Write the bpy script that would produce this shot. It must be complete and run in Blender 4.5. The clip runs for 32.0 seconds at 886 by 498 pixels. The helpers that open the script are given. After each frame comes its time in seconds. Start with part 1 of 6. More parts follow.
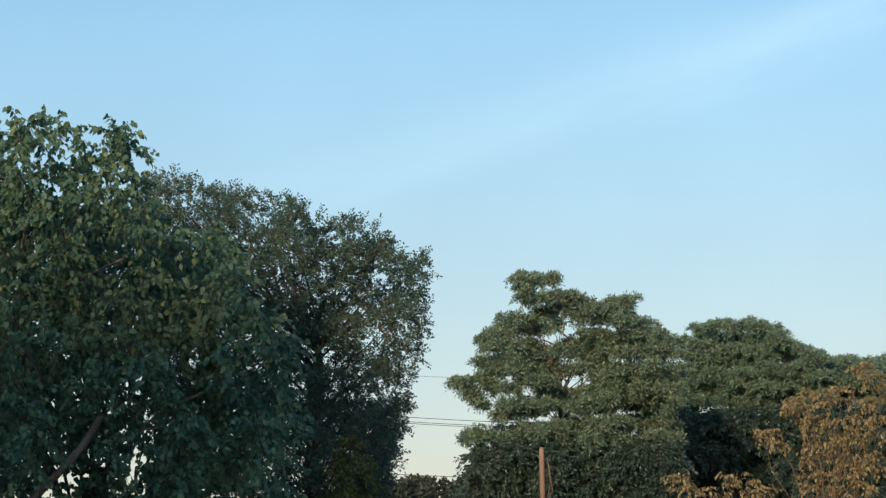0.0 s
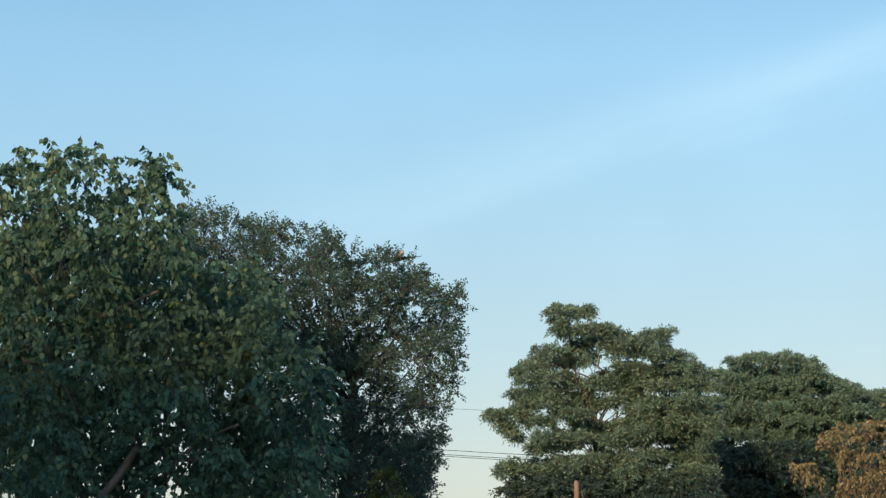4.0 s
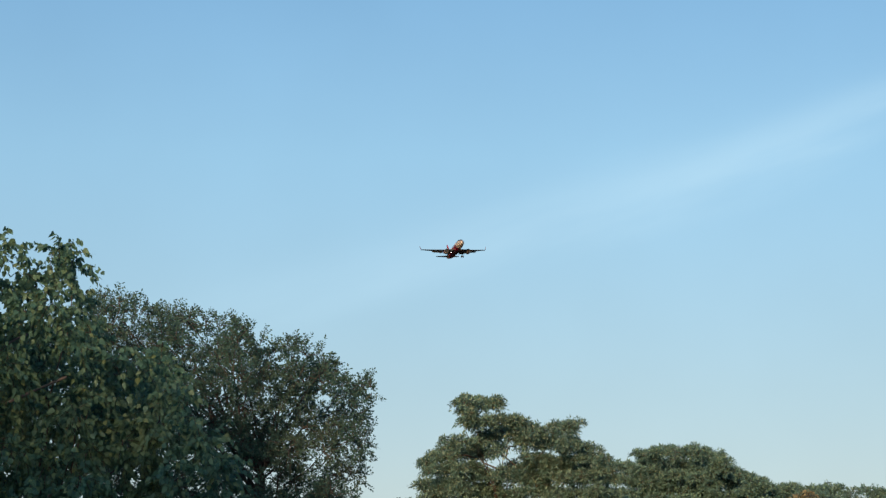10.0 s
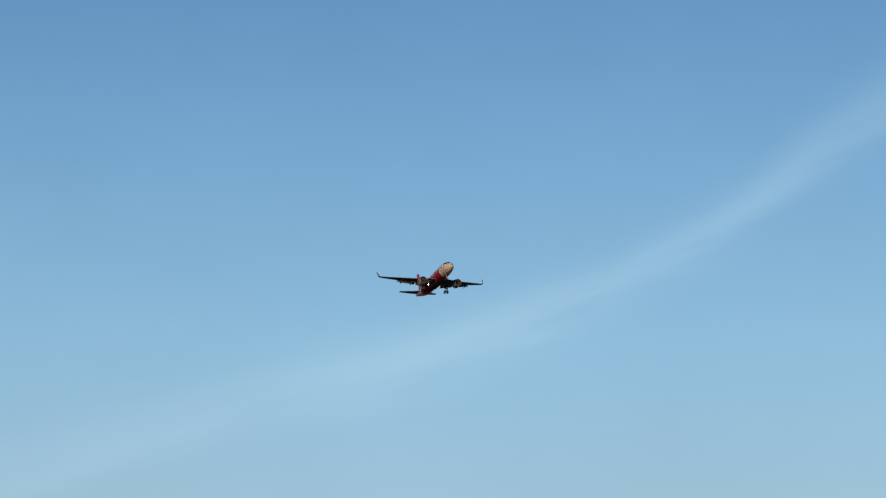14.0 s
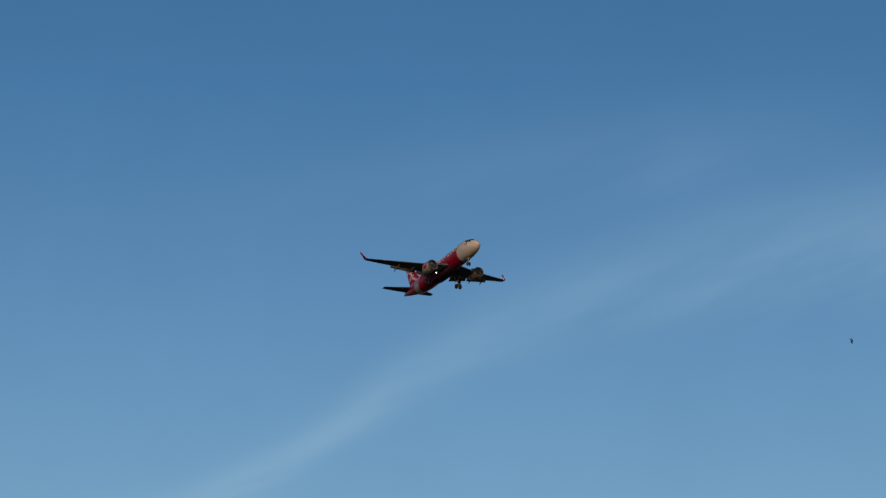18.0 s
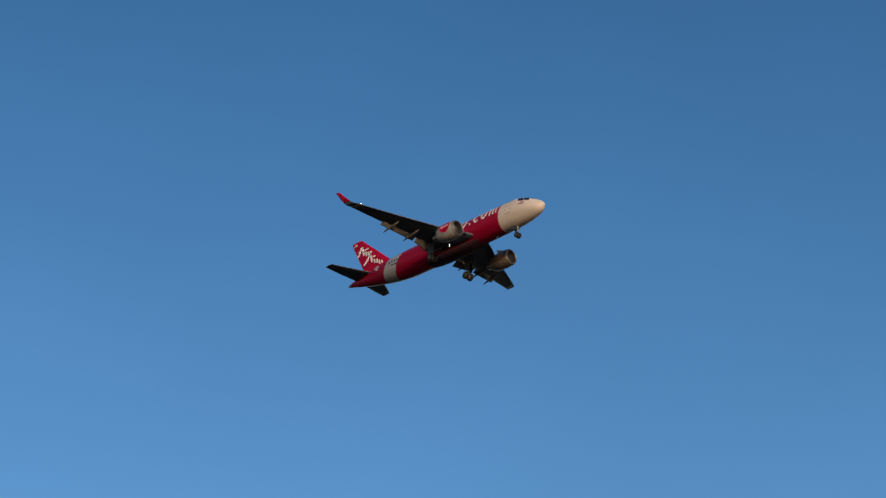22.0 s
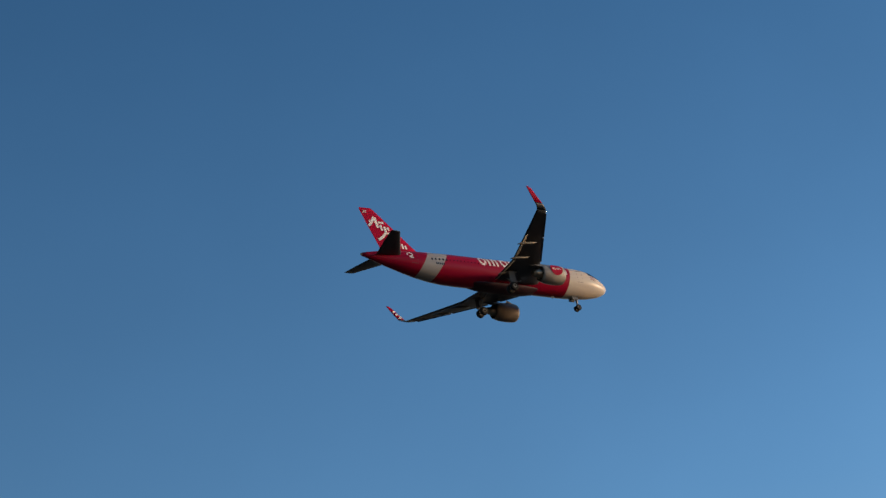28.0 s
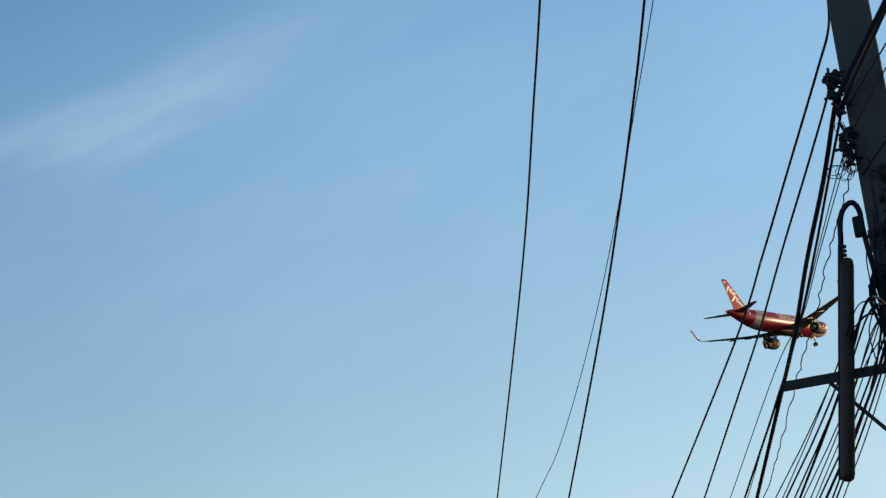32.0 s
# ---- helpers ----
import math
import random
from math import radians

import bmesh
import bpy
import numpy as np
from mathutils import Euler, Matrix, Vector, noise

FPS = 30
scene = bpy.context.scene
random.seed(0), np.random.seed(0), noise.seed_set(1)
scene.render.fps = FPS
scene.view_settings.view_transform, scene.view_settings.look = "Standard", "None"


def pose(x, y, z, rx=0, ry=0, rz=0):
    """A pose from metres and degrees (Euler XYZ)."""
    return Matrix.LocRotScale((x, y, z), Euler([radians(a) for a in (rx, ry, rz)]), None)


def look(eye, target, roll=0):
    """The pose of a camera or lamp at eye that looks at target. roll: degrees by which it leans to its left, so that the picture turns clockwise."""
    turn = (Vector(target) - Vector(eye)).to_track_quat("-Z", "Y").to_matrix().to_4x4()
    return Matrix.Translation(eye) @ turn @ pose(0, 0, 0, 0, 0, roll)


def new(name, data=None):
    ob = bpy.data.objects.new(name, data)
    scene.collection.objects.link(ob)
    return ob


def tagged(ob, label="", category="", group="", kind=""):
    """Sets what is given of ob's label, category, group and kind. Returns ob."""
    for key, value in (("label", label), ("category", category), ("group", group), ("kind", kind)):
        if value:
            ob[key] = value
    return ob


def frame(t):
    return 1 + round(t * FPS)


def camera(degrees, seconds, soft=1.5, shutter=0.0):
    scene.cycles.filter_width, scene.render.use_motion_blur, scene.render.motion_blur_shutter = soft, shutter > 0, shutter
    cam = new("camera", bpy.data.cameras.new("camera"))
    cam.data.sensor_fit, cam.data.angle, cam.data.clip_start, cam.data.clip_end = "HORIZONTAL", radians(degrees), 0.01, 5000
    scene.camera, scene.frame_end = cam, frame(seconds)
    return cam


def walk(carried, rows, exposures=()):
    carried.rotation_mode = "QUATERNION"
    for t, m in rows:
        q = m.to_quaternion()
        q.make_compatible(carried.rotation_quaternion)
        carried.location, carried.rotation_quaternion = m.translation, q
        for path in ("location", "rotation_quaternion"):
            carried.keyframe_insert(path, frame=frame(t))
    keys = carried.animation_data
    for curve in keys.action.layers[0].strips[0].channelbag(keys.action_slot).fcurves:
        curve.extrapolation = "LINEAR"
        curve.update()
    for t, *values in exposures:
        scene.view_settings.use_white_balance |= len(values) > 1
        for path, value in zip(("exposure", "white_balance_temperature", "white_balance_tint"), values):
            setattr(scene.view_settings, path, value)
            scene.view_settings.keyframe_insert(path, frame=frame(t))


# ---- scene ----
# ---- camera: a hand-held long lens that stands at one spot and pans ----
EYE = Vector((0, 0, 1.6))
cam = camera(17.15, 32.0, soft=1.35)
TURNS = [
    (0.0, 98.496, 0.878, -20.547),
    (0.5, 98.581, 0.821, -20.795),
    (1.0, 98.583, 0.721, -20.861),
    (1.5, 98.633, 0.679, -20.887),
    (2.0, 98.654, 0.632, -20.852),
    (2.5, 98.602, 0.446, -20.752),
    (3.0, 98.652, 0.406, -20.705),
    (3.5, 98.811, 0.460, -20.496),
    (4.0, 99.141, 0.612, -19.891),
    (4.5, 99.394, 0.707, -19.594),
    (6.5, 99.891, 0.395, -19.893),
    (7.0, 100.133, 0.436, -20.311),
    (7.5, 100.441, 0.639, -20.463),
    (8.0, 100.662, 0.730, -20.673),
    (8.5, 100.897, 0.596, -21.012),
    (9.0, 100.939, 0.410, -21.214),
    (9.5, 100.761, 0.251, -21.481),
    (10.0, 100.878, 0.262, -21.738),
    (10.5, 101.204, 0.367, -21.797),
    (11.0, 101.588, 0.199, -22.332),
    (11.5, 102.078, 0.459, -23.118),
    (12.0, 102.527, 0.493, -24.007),
    (12.5, 103.148, 0.764, -25.199),
    (13.0, 103.664, 0.999, -26.179),
    (13.5, 103.951, 0.561, -26.695),
    (14.0, 104.417, 0.195, -27.582),
    (14.5, 104.888, 0.273, -28.627),
    (15.0, 105.307, 0.231, -29.293),
    (15.5, 105.762, 0.181, -30.037),
    (16.0, 106.257, 0.121, -30.871),
    (16.5, 106.796, 0.052, -31.805),
    (17.0, 107.354, -0.002, -32.946),
    (17.5, 107.993, -0.062, -34.445),
    (18.0, 108.871, -0.074, -36.261),
    (18.5, 109.738, -0.275, -37.727),
    (19.0, 110.527, -0.459, -39.498),
    (19.5, 111.476, -0.537, -42.031),
    (20.0, 112.394, -0.772, -44.469),
    (20.5, 113.457, -0.935, -47.140),
    (21.0, 114.937, -1.003, -50.448),
    (21.5, 116.117, -1.071, -54.222),
    (22.0, 117.055, -1.392, -58.022),
    (22.5, 118.247, -1.088, -62.454),
    (23.0, 119.418, -0.597, -67.846),
    (23.5, 120.780, -0.183, -73.442),
    (24.0, 121.978, -0.076, -79.127),
    (24.5, 122.724, 0.714, -85.486),
    (25.0, 122.996, 1.464, -92.029),
    (25.5, 122.585, 2.322, -98.714),
    (26.0, 122.040, 2.834, -106.008),
    (26.5, 121.095, 3.445, -112.966),
    (27.0, 119.839, 4.130, -119.427),
    (27.5, 118.379, 4.862, -125.304),
    (28.0, 117.396, 5.366, -130.550),
    (28.5, 116.434, 6.054, -135.473),
    (29.0, 114.725, 6.345, -138.988),
    (29.5, 112.747, 6.623, -142.892),
    (30.0, 111.296, 6.839, -146.288),
    (30.5, 110.144, 7.121, -148.369),
    (31.0, 109.160, 7.247, -150.069),
    (31.5, 108.498, 7.414, -150.742),
    (32.0, 108.123, 7.621, -150.685),
]
walk(cam, [(t, pose(*EYE, rx, ry, rz)) for t, rx, ry, rz in TURNS],
     exposures=[(0, 0.46, 6650, 10), (4, 0.43, 6600, 10), (7, 0.36, 6600, 10), (9, 0.2, 6600, 10), (10, 0.28, 6650, 10), (12, 0.22, 6650, 10), (13, 0.03, 6650, 10), (14, 0.0, 6500, 10),
                (16, -0.47, 6200, 10), (17, -0.50, 6180, 10), (18, -0.43, 6160, 10), (19, -0.48, 6130, 10), (20, -0.20, 6200, 10), (22, 0.30, 6300, 10), (24, 0.94, 6400, 10), (25.5, 1.20, 6400, 10), (28, 0.40, 6600, 10), (29, -0.08, 6650, 10), (30, -0.07, 6800, 10), (31, 0.28, 7050, 10), (32, 0.40, 7600, 12)])

# ---- light: a low evening sun and a clear sky with thin cirrus ----
SUN_BEARING, SUN_RISE = 216.0, 9.0      # degrees, clockwise from +y


def bearing_vector(bearing, rise):
    b, e = radians(bearing), radians(rise)
    return Vector((math.sin(b) * math.cos(e), math.cos(b) * math.cos(e), math.sin(e)))


def spot(bearing, rise, distance):
    """A place seen from where the camera stands."""
    return EYE + bearing_vector(bearing, rise) * distance


world = bpy.data.worlds.new("sky")
scene.world = world
world.use_nodes = True
wn, wl = world.node_tree.nodes, world.node_tree.links
wn.clear()


sky = wn.new("ShaderNodeTexSky")
sky.sky_type, sky.sun_disc = "NISHITA", False
sky.sun_elevation, sky.sun_rotation = radians(SUN_RISE), radians(SUN_BEARING)
sky.altitude, sky.air_density, sky.dust_density, sky.ozone_density = 0, 1.0, 1.0, 2.0
coord = wn.new("ShaderNodeTexCoord")


def wmath(op, a, b=None, c=None):
    n = wn.new("ShaderNodeMath")
    n.operation = op
    for i, x in enumerate((a, b, c)):
        if x is None:
            continue
        if isinstance(x, (int, float)):
            n.inputs[i].default_value = x
        else:
            wl.new(x, n.inputs[i])
    return n.outputs[0]


def wramp(value, stops, smooth="EASE"):
    n = wn.new("ShaderNodeValToRGB")
    n.color_ramp.interpolation = smooth
    e = n.color_ramp.elements
    while len(e) < len(stops):
        e.new(0.5)
    for k, (p, c) in zip(e, stops):
        k.position, k.color = p, ((c, c, c) if isinstance(c, (int, float)) else c) + (1,)
    wl.new(value, n.inputs[0])
    return n.outputs[0]


# bearing and elevation of each way of the sky, in degrees
split = wn.new("ShaderNodeSeparateXYZ")
wl.new(coord.outputs["Generated"], split.inputs[0])
bearing = wmath("MULTIPLY", wmath("ARCTAN2", split.outputs["X"], split.outputs["Y"]), 180 / math.pi)
rise = wmath("MULTIPLY", wmath("ARCSINE", split.outputs["Z"]), 180 / math.pi)


def cirrus(course, thick, gain, fray):
    """A streak of thin cloud: (bearing, elevation) along it, half its breadth in degrees, how white it is along it."""
    lo, hi = course[0][0], course[-1][0]
    u = wmath("DIVIDE", wmath("SUBTRACT", bearing, lo), hi - lo)
    centre = wmath("MULTIPLY", wramp(u, [((b - lo) / (hi - lo), e / 40) for b, e in course], "LINEAR"), 40)
    place = wn.new("ShaderNodeCombineXYZ")
    wl.new(wmath("MULTIPLY", bearing, 0.16), place.inputs[0])
    wl.new(wmath("MULTIPLY", wmath("SUBTRACT", rise, wmath("MULTIPLY", bearing, 0.3)), 0.75), place.inputs[1])
    n1 = wn.new("ShaderNodeTexNoise")
    n1.inputs["Scale"].default_value, n1.inputs["Detail"].default_value = 1.1, 5
    wl.new(place.outputs[0], n1.inputs["Vector"])
    half = wramp(u, [((b - lo) / (hi - lo), w / 4) for b, w in thick], "LINEAR")
    off = wmath("ADD", wmath("SUBTRACT", rise, centre), wmath("MULTIPLY", wmath("SUBTRACT", n1.outputs["Fac"], 0.5), fray))
    q = wmath("DIVIDE", off, wmath("MULTIPLY", half, 4))
    # sharper below, trailing off above
    body = wmath("POWER", 2.718, wmath("MULTIPLY", wmath("MULTIPLY", q, q), -1.2))
    along = wramp(u, [((b - lo) / (hi - lo), g) for b, g in gain], "LINEAR")
    grain = wmath("MAXIMUM", wmath("MULTIPLY_ADD", n1.outputs["Fac"], 2.4, -0.2), 0.1)
    front = wmath("GREATER_THAN", split.outputs["X"], 0)
    return wmath("MULTIPLY", wmath("MULTIPLY", body, along), wmath("MULTIPLY", grain, front))


veil = cirrus([(15, 8.8), (19, 10.05), (23, 11.2), (26, 12.05), (29, 12.9), (31, 13.5), (33, 14.6), (35, 16.0), (37, 17.2), (39.5, 18.2), (42, 18.7), (47, 19.1), (62, 19.7)],
              [(15, 0.85), (27, 0.62), (34, 0.55), (42, 1.1), (62, 1.6)],
              [(15, 0.10), (20, 0.17), (26, 0.34), (30, 0.45), (34, 0.27), (38, 0.15), (43, 0.24), (48, 0.26), (53, 0.17), (59, 0.0), (62, 0.0)], 1.2)
veil = wmath("ADD", veil, cirrus([(138, 20.1), (144, 20.75), (147, 21.3), (150, 22.3), (156, 24.0)],
                            [(138, 0.45), (146, 0.5), (150, 0.7), (156, 0.6)],
                            [(138, 0.0), (141.5, 0.01), (143.5, 0.09), (146, 0.24), (148, 0.21), (151, 0.09), (156, 0.0)], 1.5))
veil = wmath("ADD", veil, cirrus([(30, 19.6), (38, 20.6), (46, 21.3)],
                            [(30, 0.5), (38, 0.9), (46, 1.0)],
                            [(30, 0.0), (36, 0.04), (41, 0.07), (46, 0.0)], 1.6))
veil = wmath("ADD", veil, cirrus([(140, 19.0), (150, 20.5), (175, 23.0)],
                            [(140, 3.5), (150, 3.5), (175, 3.5)],
                            [(140, 0.0), (146, 0.04), (152, 0.08), (160, 0.07), (175, 0.06)], 2.0))
# the blue deepens with height
tint = wramp(split.outputs["Z"], [(0.0, (0.90, 0.715, 0.79)), (0.075, (0.905, 0.765, 0.81)), (0.14, (0.86, 0.82, 0.85)), (0.22, (0.86, 0.95, 0.99)), (0.29, (0.70, 0.86, 0.96)), (0.375, (0.47, 0.71, 0.88)), (0.46, (0.372, 0.608, 0.782)), (0.56, (0.258, 0.485, 0.66)), (1.0, (0.38, 0.58, 0.76))], "LINEAR")
deep = wn.new("ShaderNodeMix")
deep.data_type, deep.blend_type = "RGBA", "MULTIPLY"
deep.inputs["Factor"].default_value = 1
wl.new(sky.outputs[0], deep.inputs[6])
wl.new(tint, deep.inputs[7])
# the sky brightens towards the sun's side, and is never quite even
SUNWARD = bearing_vector(SUN_BEARING, 0)
level = wmath("SQRT", wmath("MAXIMUM", wmath("SUBTRACT", 1.0, wmath("MULTIPLY", split.outputs["Z"], split.outputs["Z"])), 0.01))
facing = wmath("DIVIDE", wmath("ADD", wmath("MULTIPLY", split.outputs["X"], SUNWARD.x), wmath("MULTIPLY", split.outputs["Y"], SUNWARD.y)), level)
stops = wmath("MULTIPLY", wramp(split.outputs["Z"], [(0.0, 0.6), (0.25, 0.7), (0.37, 1.0), (0.5, 0.62), (1.0, 0.3)]), wmath("SMOOTH_MIN", wmath("MAXIMUM", wmath("ADD", facing, 0.09), 0.0), 0.50, 0.12))
mottle = wn.new("ShaderNodeTexNoise")
mottle.inputs["Scale"].default_value, mottle.inputs["Detail"].default_value = 14.0, 4
wl.new(coord.outputs["Generated"], mottle.inputs["Vector"])
stops = wmath("ADD", wmath("MULTIPLY", stops, 1.35), wmath("MULTIPLY", wmath("SUBTRACT", mottle.outputs["Fac"], 0.5), 0.16))
glare = wn.new("ShaderNodeMix")
glare.data_type, glare.blend_type = "RGBA", "MULTIPLY"
glare.inputs["Factor"].default_value = 1
wl.new(deep.outputs[2], glare.inputs[6])
wl.new(wmath("POWER", 2.0, stops), glare.inputs[7])
mix = wn.new("ShaderNodeMix")
mix.data_type = "RGBA"
wl.new(veil, mix.inputs["Factor"])
wl.new(glare.outputs[2], mix.inputs[6])
mix.inputs[7].default_value = (3.0, 4.45, 5.4, 1)
back = wn.new("ShaderNodeBackground")
back.inputs["Strength"].default_value = 0.15
wl.new(mix.outputs[2], back.inputs["Color"])
out = wn.new("ShaderNodeOutputWorld")
wl.new(back.outputs[0], out.inputs["Surface"])

sun = new("sun", bpy.data.lights.new("sun", "SUN"))
sun.data.energy, sun.data.angle, sun.data.color = 2.7, radians(3.0), (1.0, 0.73, 0.48)
sun.matrix_world = look(bearing_vector(SUN_BEARING, SUN_RISE) * 100, (0, 0, 0))


# ---- materials ----
def material(name, build=None, color=(0.5, 0.5, 0.5), rough=0.6, metal=0.0):
    m = bpy.data.materials.new(name)
    m.use_nodes = True
    n, l = m.node_tree.nodes, m.node_tree.links
    b = n["Principled BSDF"]
    b.inputs["Base Color"].default_value = (*color, 1)
    b.inputs["Roughness"].default_value, b.inputs["Metallic"].default_value = rough, metal
    if build:
        build(n, l, b)
    return m


def noisy(scale, low, high, rough=(0.5, 0.8), bump=0.0, fine=None, space="Object"):
    """Colour that wanders between two values, with a finer grain over it."""
    def build(n, l, b):
        c = n.new("ShaderNodeTexCoord")
        t = n.new("ShaderNodeTexNoise")
        t.inputs["Scale"].default_value, t.inputs["Detail"].default_value = scale, 5
        l.new(c.outputs[space], t.inputs["Vector"])
        t2 = n.new("ShaderNodeTexNoise")
        t2.inputs["Scale"].default_value, t2.inputs["Detail"].default_value = fine or scale * 9, 3
        l.new(c.outputs[space], t2.inputs["Vector"])
        both = n.new("ShaderNodeMath")
        both.operation = "MULTIPLY_ADD"
        l.new(t2.outputs["Fac"], both.inputs[0])
        both.inputs[1].default_value = 0.45
        l.new(t.outputs["Fac"], both.inputs[2])
        r = n.new("ShaderNodeMapRange")
        l.new(both.outputs[0], r.inputs[0])
        r.inputs[1].default_value, r.inputs[2].default_value = 0.45, 1.0
        m = n.new("ShaderNodeMix")
        m.data_type = "RGBA"
        l.new(r.outputs[0], m.inputs["Factor"])
        m.inputs[6].default_value, m.inputs[7].default_value = (*low, 1), (*high, 1)
        l.new(m.outputs[2], b.inputs["Base Color"])
        rr = n.new("ShaderNodeMapRange")
        l.new(t2.outputs["Fac"], rr.inputs[0])
        rr.inputs[3].default_value, rr.inputs[4].default_value = rough
        l.new(rr.outputs[0], b.inputs["Roughness"])
        if bump:
            bp = n.new("ShaderNodeBump")
            bp.inputs["Strength"].default_value, bp.inputs["Distance"].default_value = bump, 0.02
            l.new(both.outputs[0], bp.inputs["Height"])
            l.new(bp.outputs[0], b.inputs["Normal"])
    return build


def foliage(dark, mid, light, share=0.08, patch=0.35, dry=None, thin=0.42):
    """Leaves: each its own green, whole boughs paler or browner, some light coming through."""
    def build(n, l, b):
        g = n.new("ShaderNodeNewGeometry")
        ramp = n.new("ShaderNodeValToRGB")
        e = ramp.color_ramp.elements
        e[0].position, e[0].color = 0.0, (*dark, 1)
        e[1].position, e[1].color = 1.0, (*light, 1)
        k = e.new(0.55)
        k.color = (*mid, 1)
        k2 = e.new(1 - share)
        k2.color = tuple(0.6 * a + 0.4 * c for a, c in zip(mid, light)) + (1,)
        l.new(g.outputs["Random Per Island"], ramp.inputs[0])
        c = n.new("ShaderNodeTexCoord")
        t = n.new("ShaderNodeTexNoise")
        t.inputs["Scale"].default_value, t.inputs["Detail"].default_value = patch, 3
        l.new(c.outputs["Object"], t.inputs["Vector"])
        r = n.new("ShaderNodeMapRange")
        l.new(t.outputs["Fac"], r.inputs[0])
        r.inputs[1].default_value, r.inputs[2].default_value = 0.52, 0.72
        r.inputs[3].default_value, r.inputs[4].default_value = 0.0, 0.75
        m = n.new("ShaderNodeMix")
        m.data_type = "RGBA"
        l.new(r.outputs[0], m.inputs["Factor"])
        l.new(ramp.outputs[0], m.inputs[6])
        m.inputs[7].default_value = (*(dry or mid), 1)
        l.new(m.outputs[2], b.inputs["Base Color"])
        b.inputs["Roughness"].default_value = 0.5
        b.inputs["Specular IOR Level"].default_value = 0.4
        tr = n.new("ShaderNodeBsdfTranslucent")
        l.new(m.outputs[2], tr.inputs["Color"])
        mx = n.new("ShaderNodeMixShader")
        mx.inputs[0].default_value = thin
        l.new(b.outputs[0], mx.inputs[1])
        l.new(tr.outputs[0], mx.inputs[2])
        l.new(mx.outputs[0], n["Material Output"].inputs["Surface"])
    return build


LEAF_BIG = material("leaf_big", foliage((0.072, 0.160, 0.118), (0.114, 0.228, 0.152), (0.30, 0.36, 0.15), 0.03, 0.5, (0.185, 0.240, 0.110)))
LEAF_FINE = material("leaf_fine", foliage((0.055, 0.124, 0.098), (0.082, 0.162, 0.118), (0.15, 0.20, 0.12), 0.05, 0.45, (0.124, 0.146, 0.090)))
LEAF_FLAT = material("leaf_flat", foliage((0.096, 0.180, 0.150), (0.150, 0.256, 0.182), (0.34, 0.39, 0.26), 0.14, 0.3, (0.178, 0.256, 0.150), 0.28))
LEAF_SOFT = material("leaf_soft", foliage((0.108, 0.200, 0.165), (0.160, 0.276, 0.196), (0.29, 0.36, 0.24), 0.10, 0.3, (0.176, 0.262, 0.168), 0.30))
# understorey leaves: their green is darkened to hold the shade beneath the crowns
LEAF_UNDER_SHADED = material("leaf_under_shaded", foliage((0.026, 0.056, 0.052), (0.042, 0.084, 0.068), (0.085, 0.13, 0.085), 0.06, 0.35, (0.06, 0.088, 0.055), 0.25))
LEAF_DRY = material("leaf_dry", foliage((0.18, 0.145, 0.075), (0.31, 0.255, 0.13), (0.46, 0.39, 0.21), 0.15, 0.6, (0.25, 0.225, 0.105)))
LEAF_PALE = material("leaf_pale", foliage((0.08, 0.12, 0.04), (0.16, 0.18, 0.06), (0.36, 0.32, 0.09), 0.15, 0.8, (0.22, 0.22, 0.07)))
LEAF_FAR = material("leaf_far", foliage((0.045, 0.07, 0.055), (0.065, 0.09, 0.07), (0.09, 0.11, 0.085), 0.1, 0.1, (0.065, 0.09, 0.07)))
BARK = material("bark", noisy(3, (0.05, 0.042, 0.035), (0.11, 0.09, 0.075), (0.8, 0.95), 0.6))
BARK_RED = material("bark_red", noisy(3, (0.10, 0.07, 0.052), (0.18, 0.125, 0.092), (0.8, 0.95), 0.6))
BARK_BROWN = material("bark_brown", noisy(3, (0.11, 0.088, 0.075), (0.20, 0.165, 0.145), (0.8, 0.95), 0.5))
BARK_GREY = material("bark_grey", noisy(3, (0.17, 0.16, 0.155), (0.28, 0.265, 0.25), (0.8, 0.95), 0.4))
RUST = material("rusty_post", noisy(2, (0.14, 0.085, 0.06), (0.27, 0.175, 0.125), (0.75, 0.95), 0.4))
PLASTER = material("old_plaster", noisy(0.4, (0.30, 0.29, 0.27), (0.42, 0.41, 0.38), (0.8, 0.95), 0.3, 12))
GROUND = material("dry_grass", noisy(0.05, (0.018, 0.024, 0.020), (0.034, 0.037, 0.030), (0.85, 1.0), 0.3, 2.0))
CONCRETE = material("weathered_concrete", noisy(1.5, (0.085, 0.092, 0.104), (0.145, 0.152, 0.165), (0.8, 0.95), 0.5, 40))
CABLE = material("black_cable", noisy(8, (0.019, 0.025, 0.042), (0.036, 0.044, 0.066), (0.7, 0.9)))
DARKMETAL = material("dark_metal", noisy(6, (0.026, 0.030, 0.040), (0.056, 0.060, 0.070), (0.6, 0.8)))
BLACKBOX = material("black_plastic", noisy(7, (0.024, 0.029, 0.042), (0.044, 0.050, 0.066), (0.6, 0.8)))
for dull in (CABLE, BLACKBOX):
    dull.node_tree.nodes["Principled BSDF"].inputs["Specular IOR Level"].default_value = 0.08


# ---- mesh helpers ----
def mesh_object(name, verts, faces, mat, parent=None, label="", smooth=False):
    me = bpy.data.meshes.new(name)
    me.from_pydata([tuple(v) for v in verts], [], faces)
    me.update()
    for m in (mat if isinstance(mat, (list, tuple)) else [mat]):
        me.materials.append(m)
    if smooth:
        me.polygons.foreach_set("use_smooth", [True] * len(me.polygons))
    ob = new(name, me)
    if parent:
        ob.parent = parent
    if label:
        ob["label"] = label
    return ob


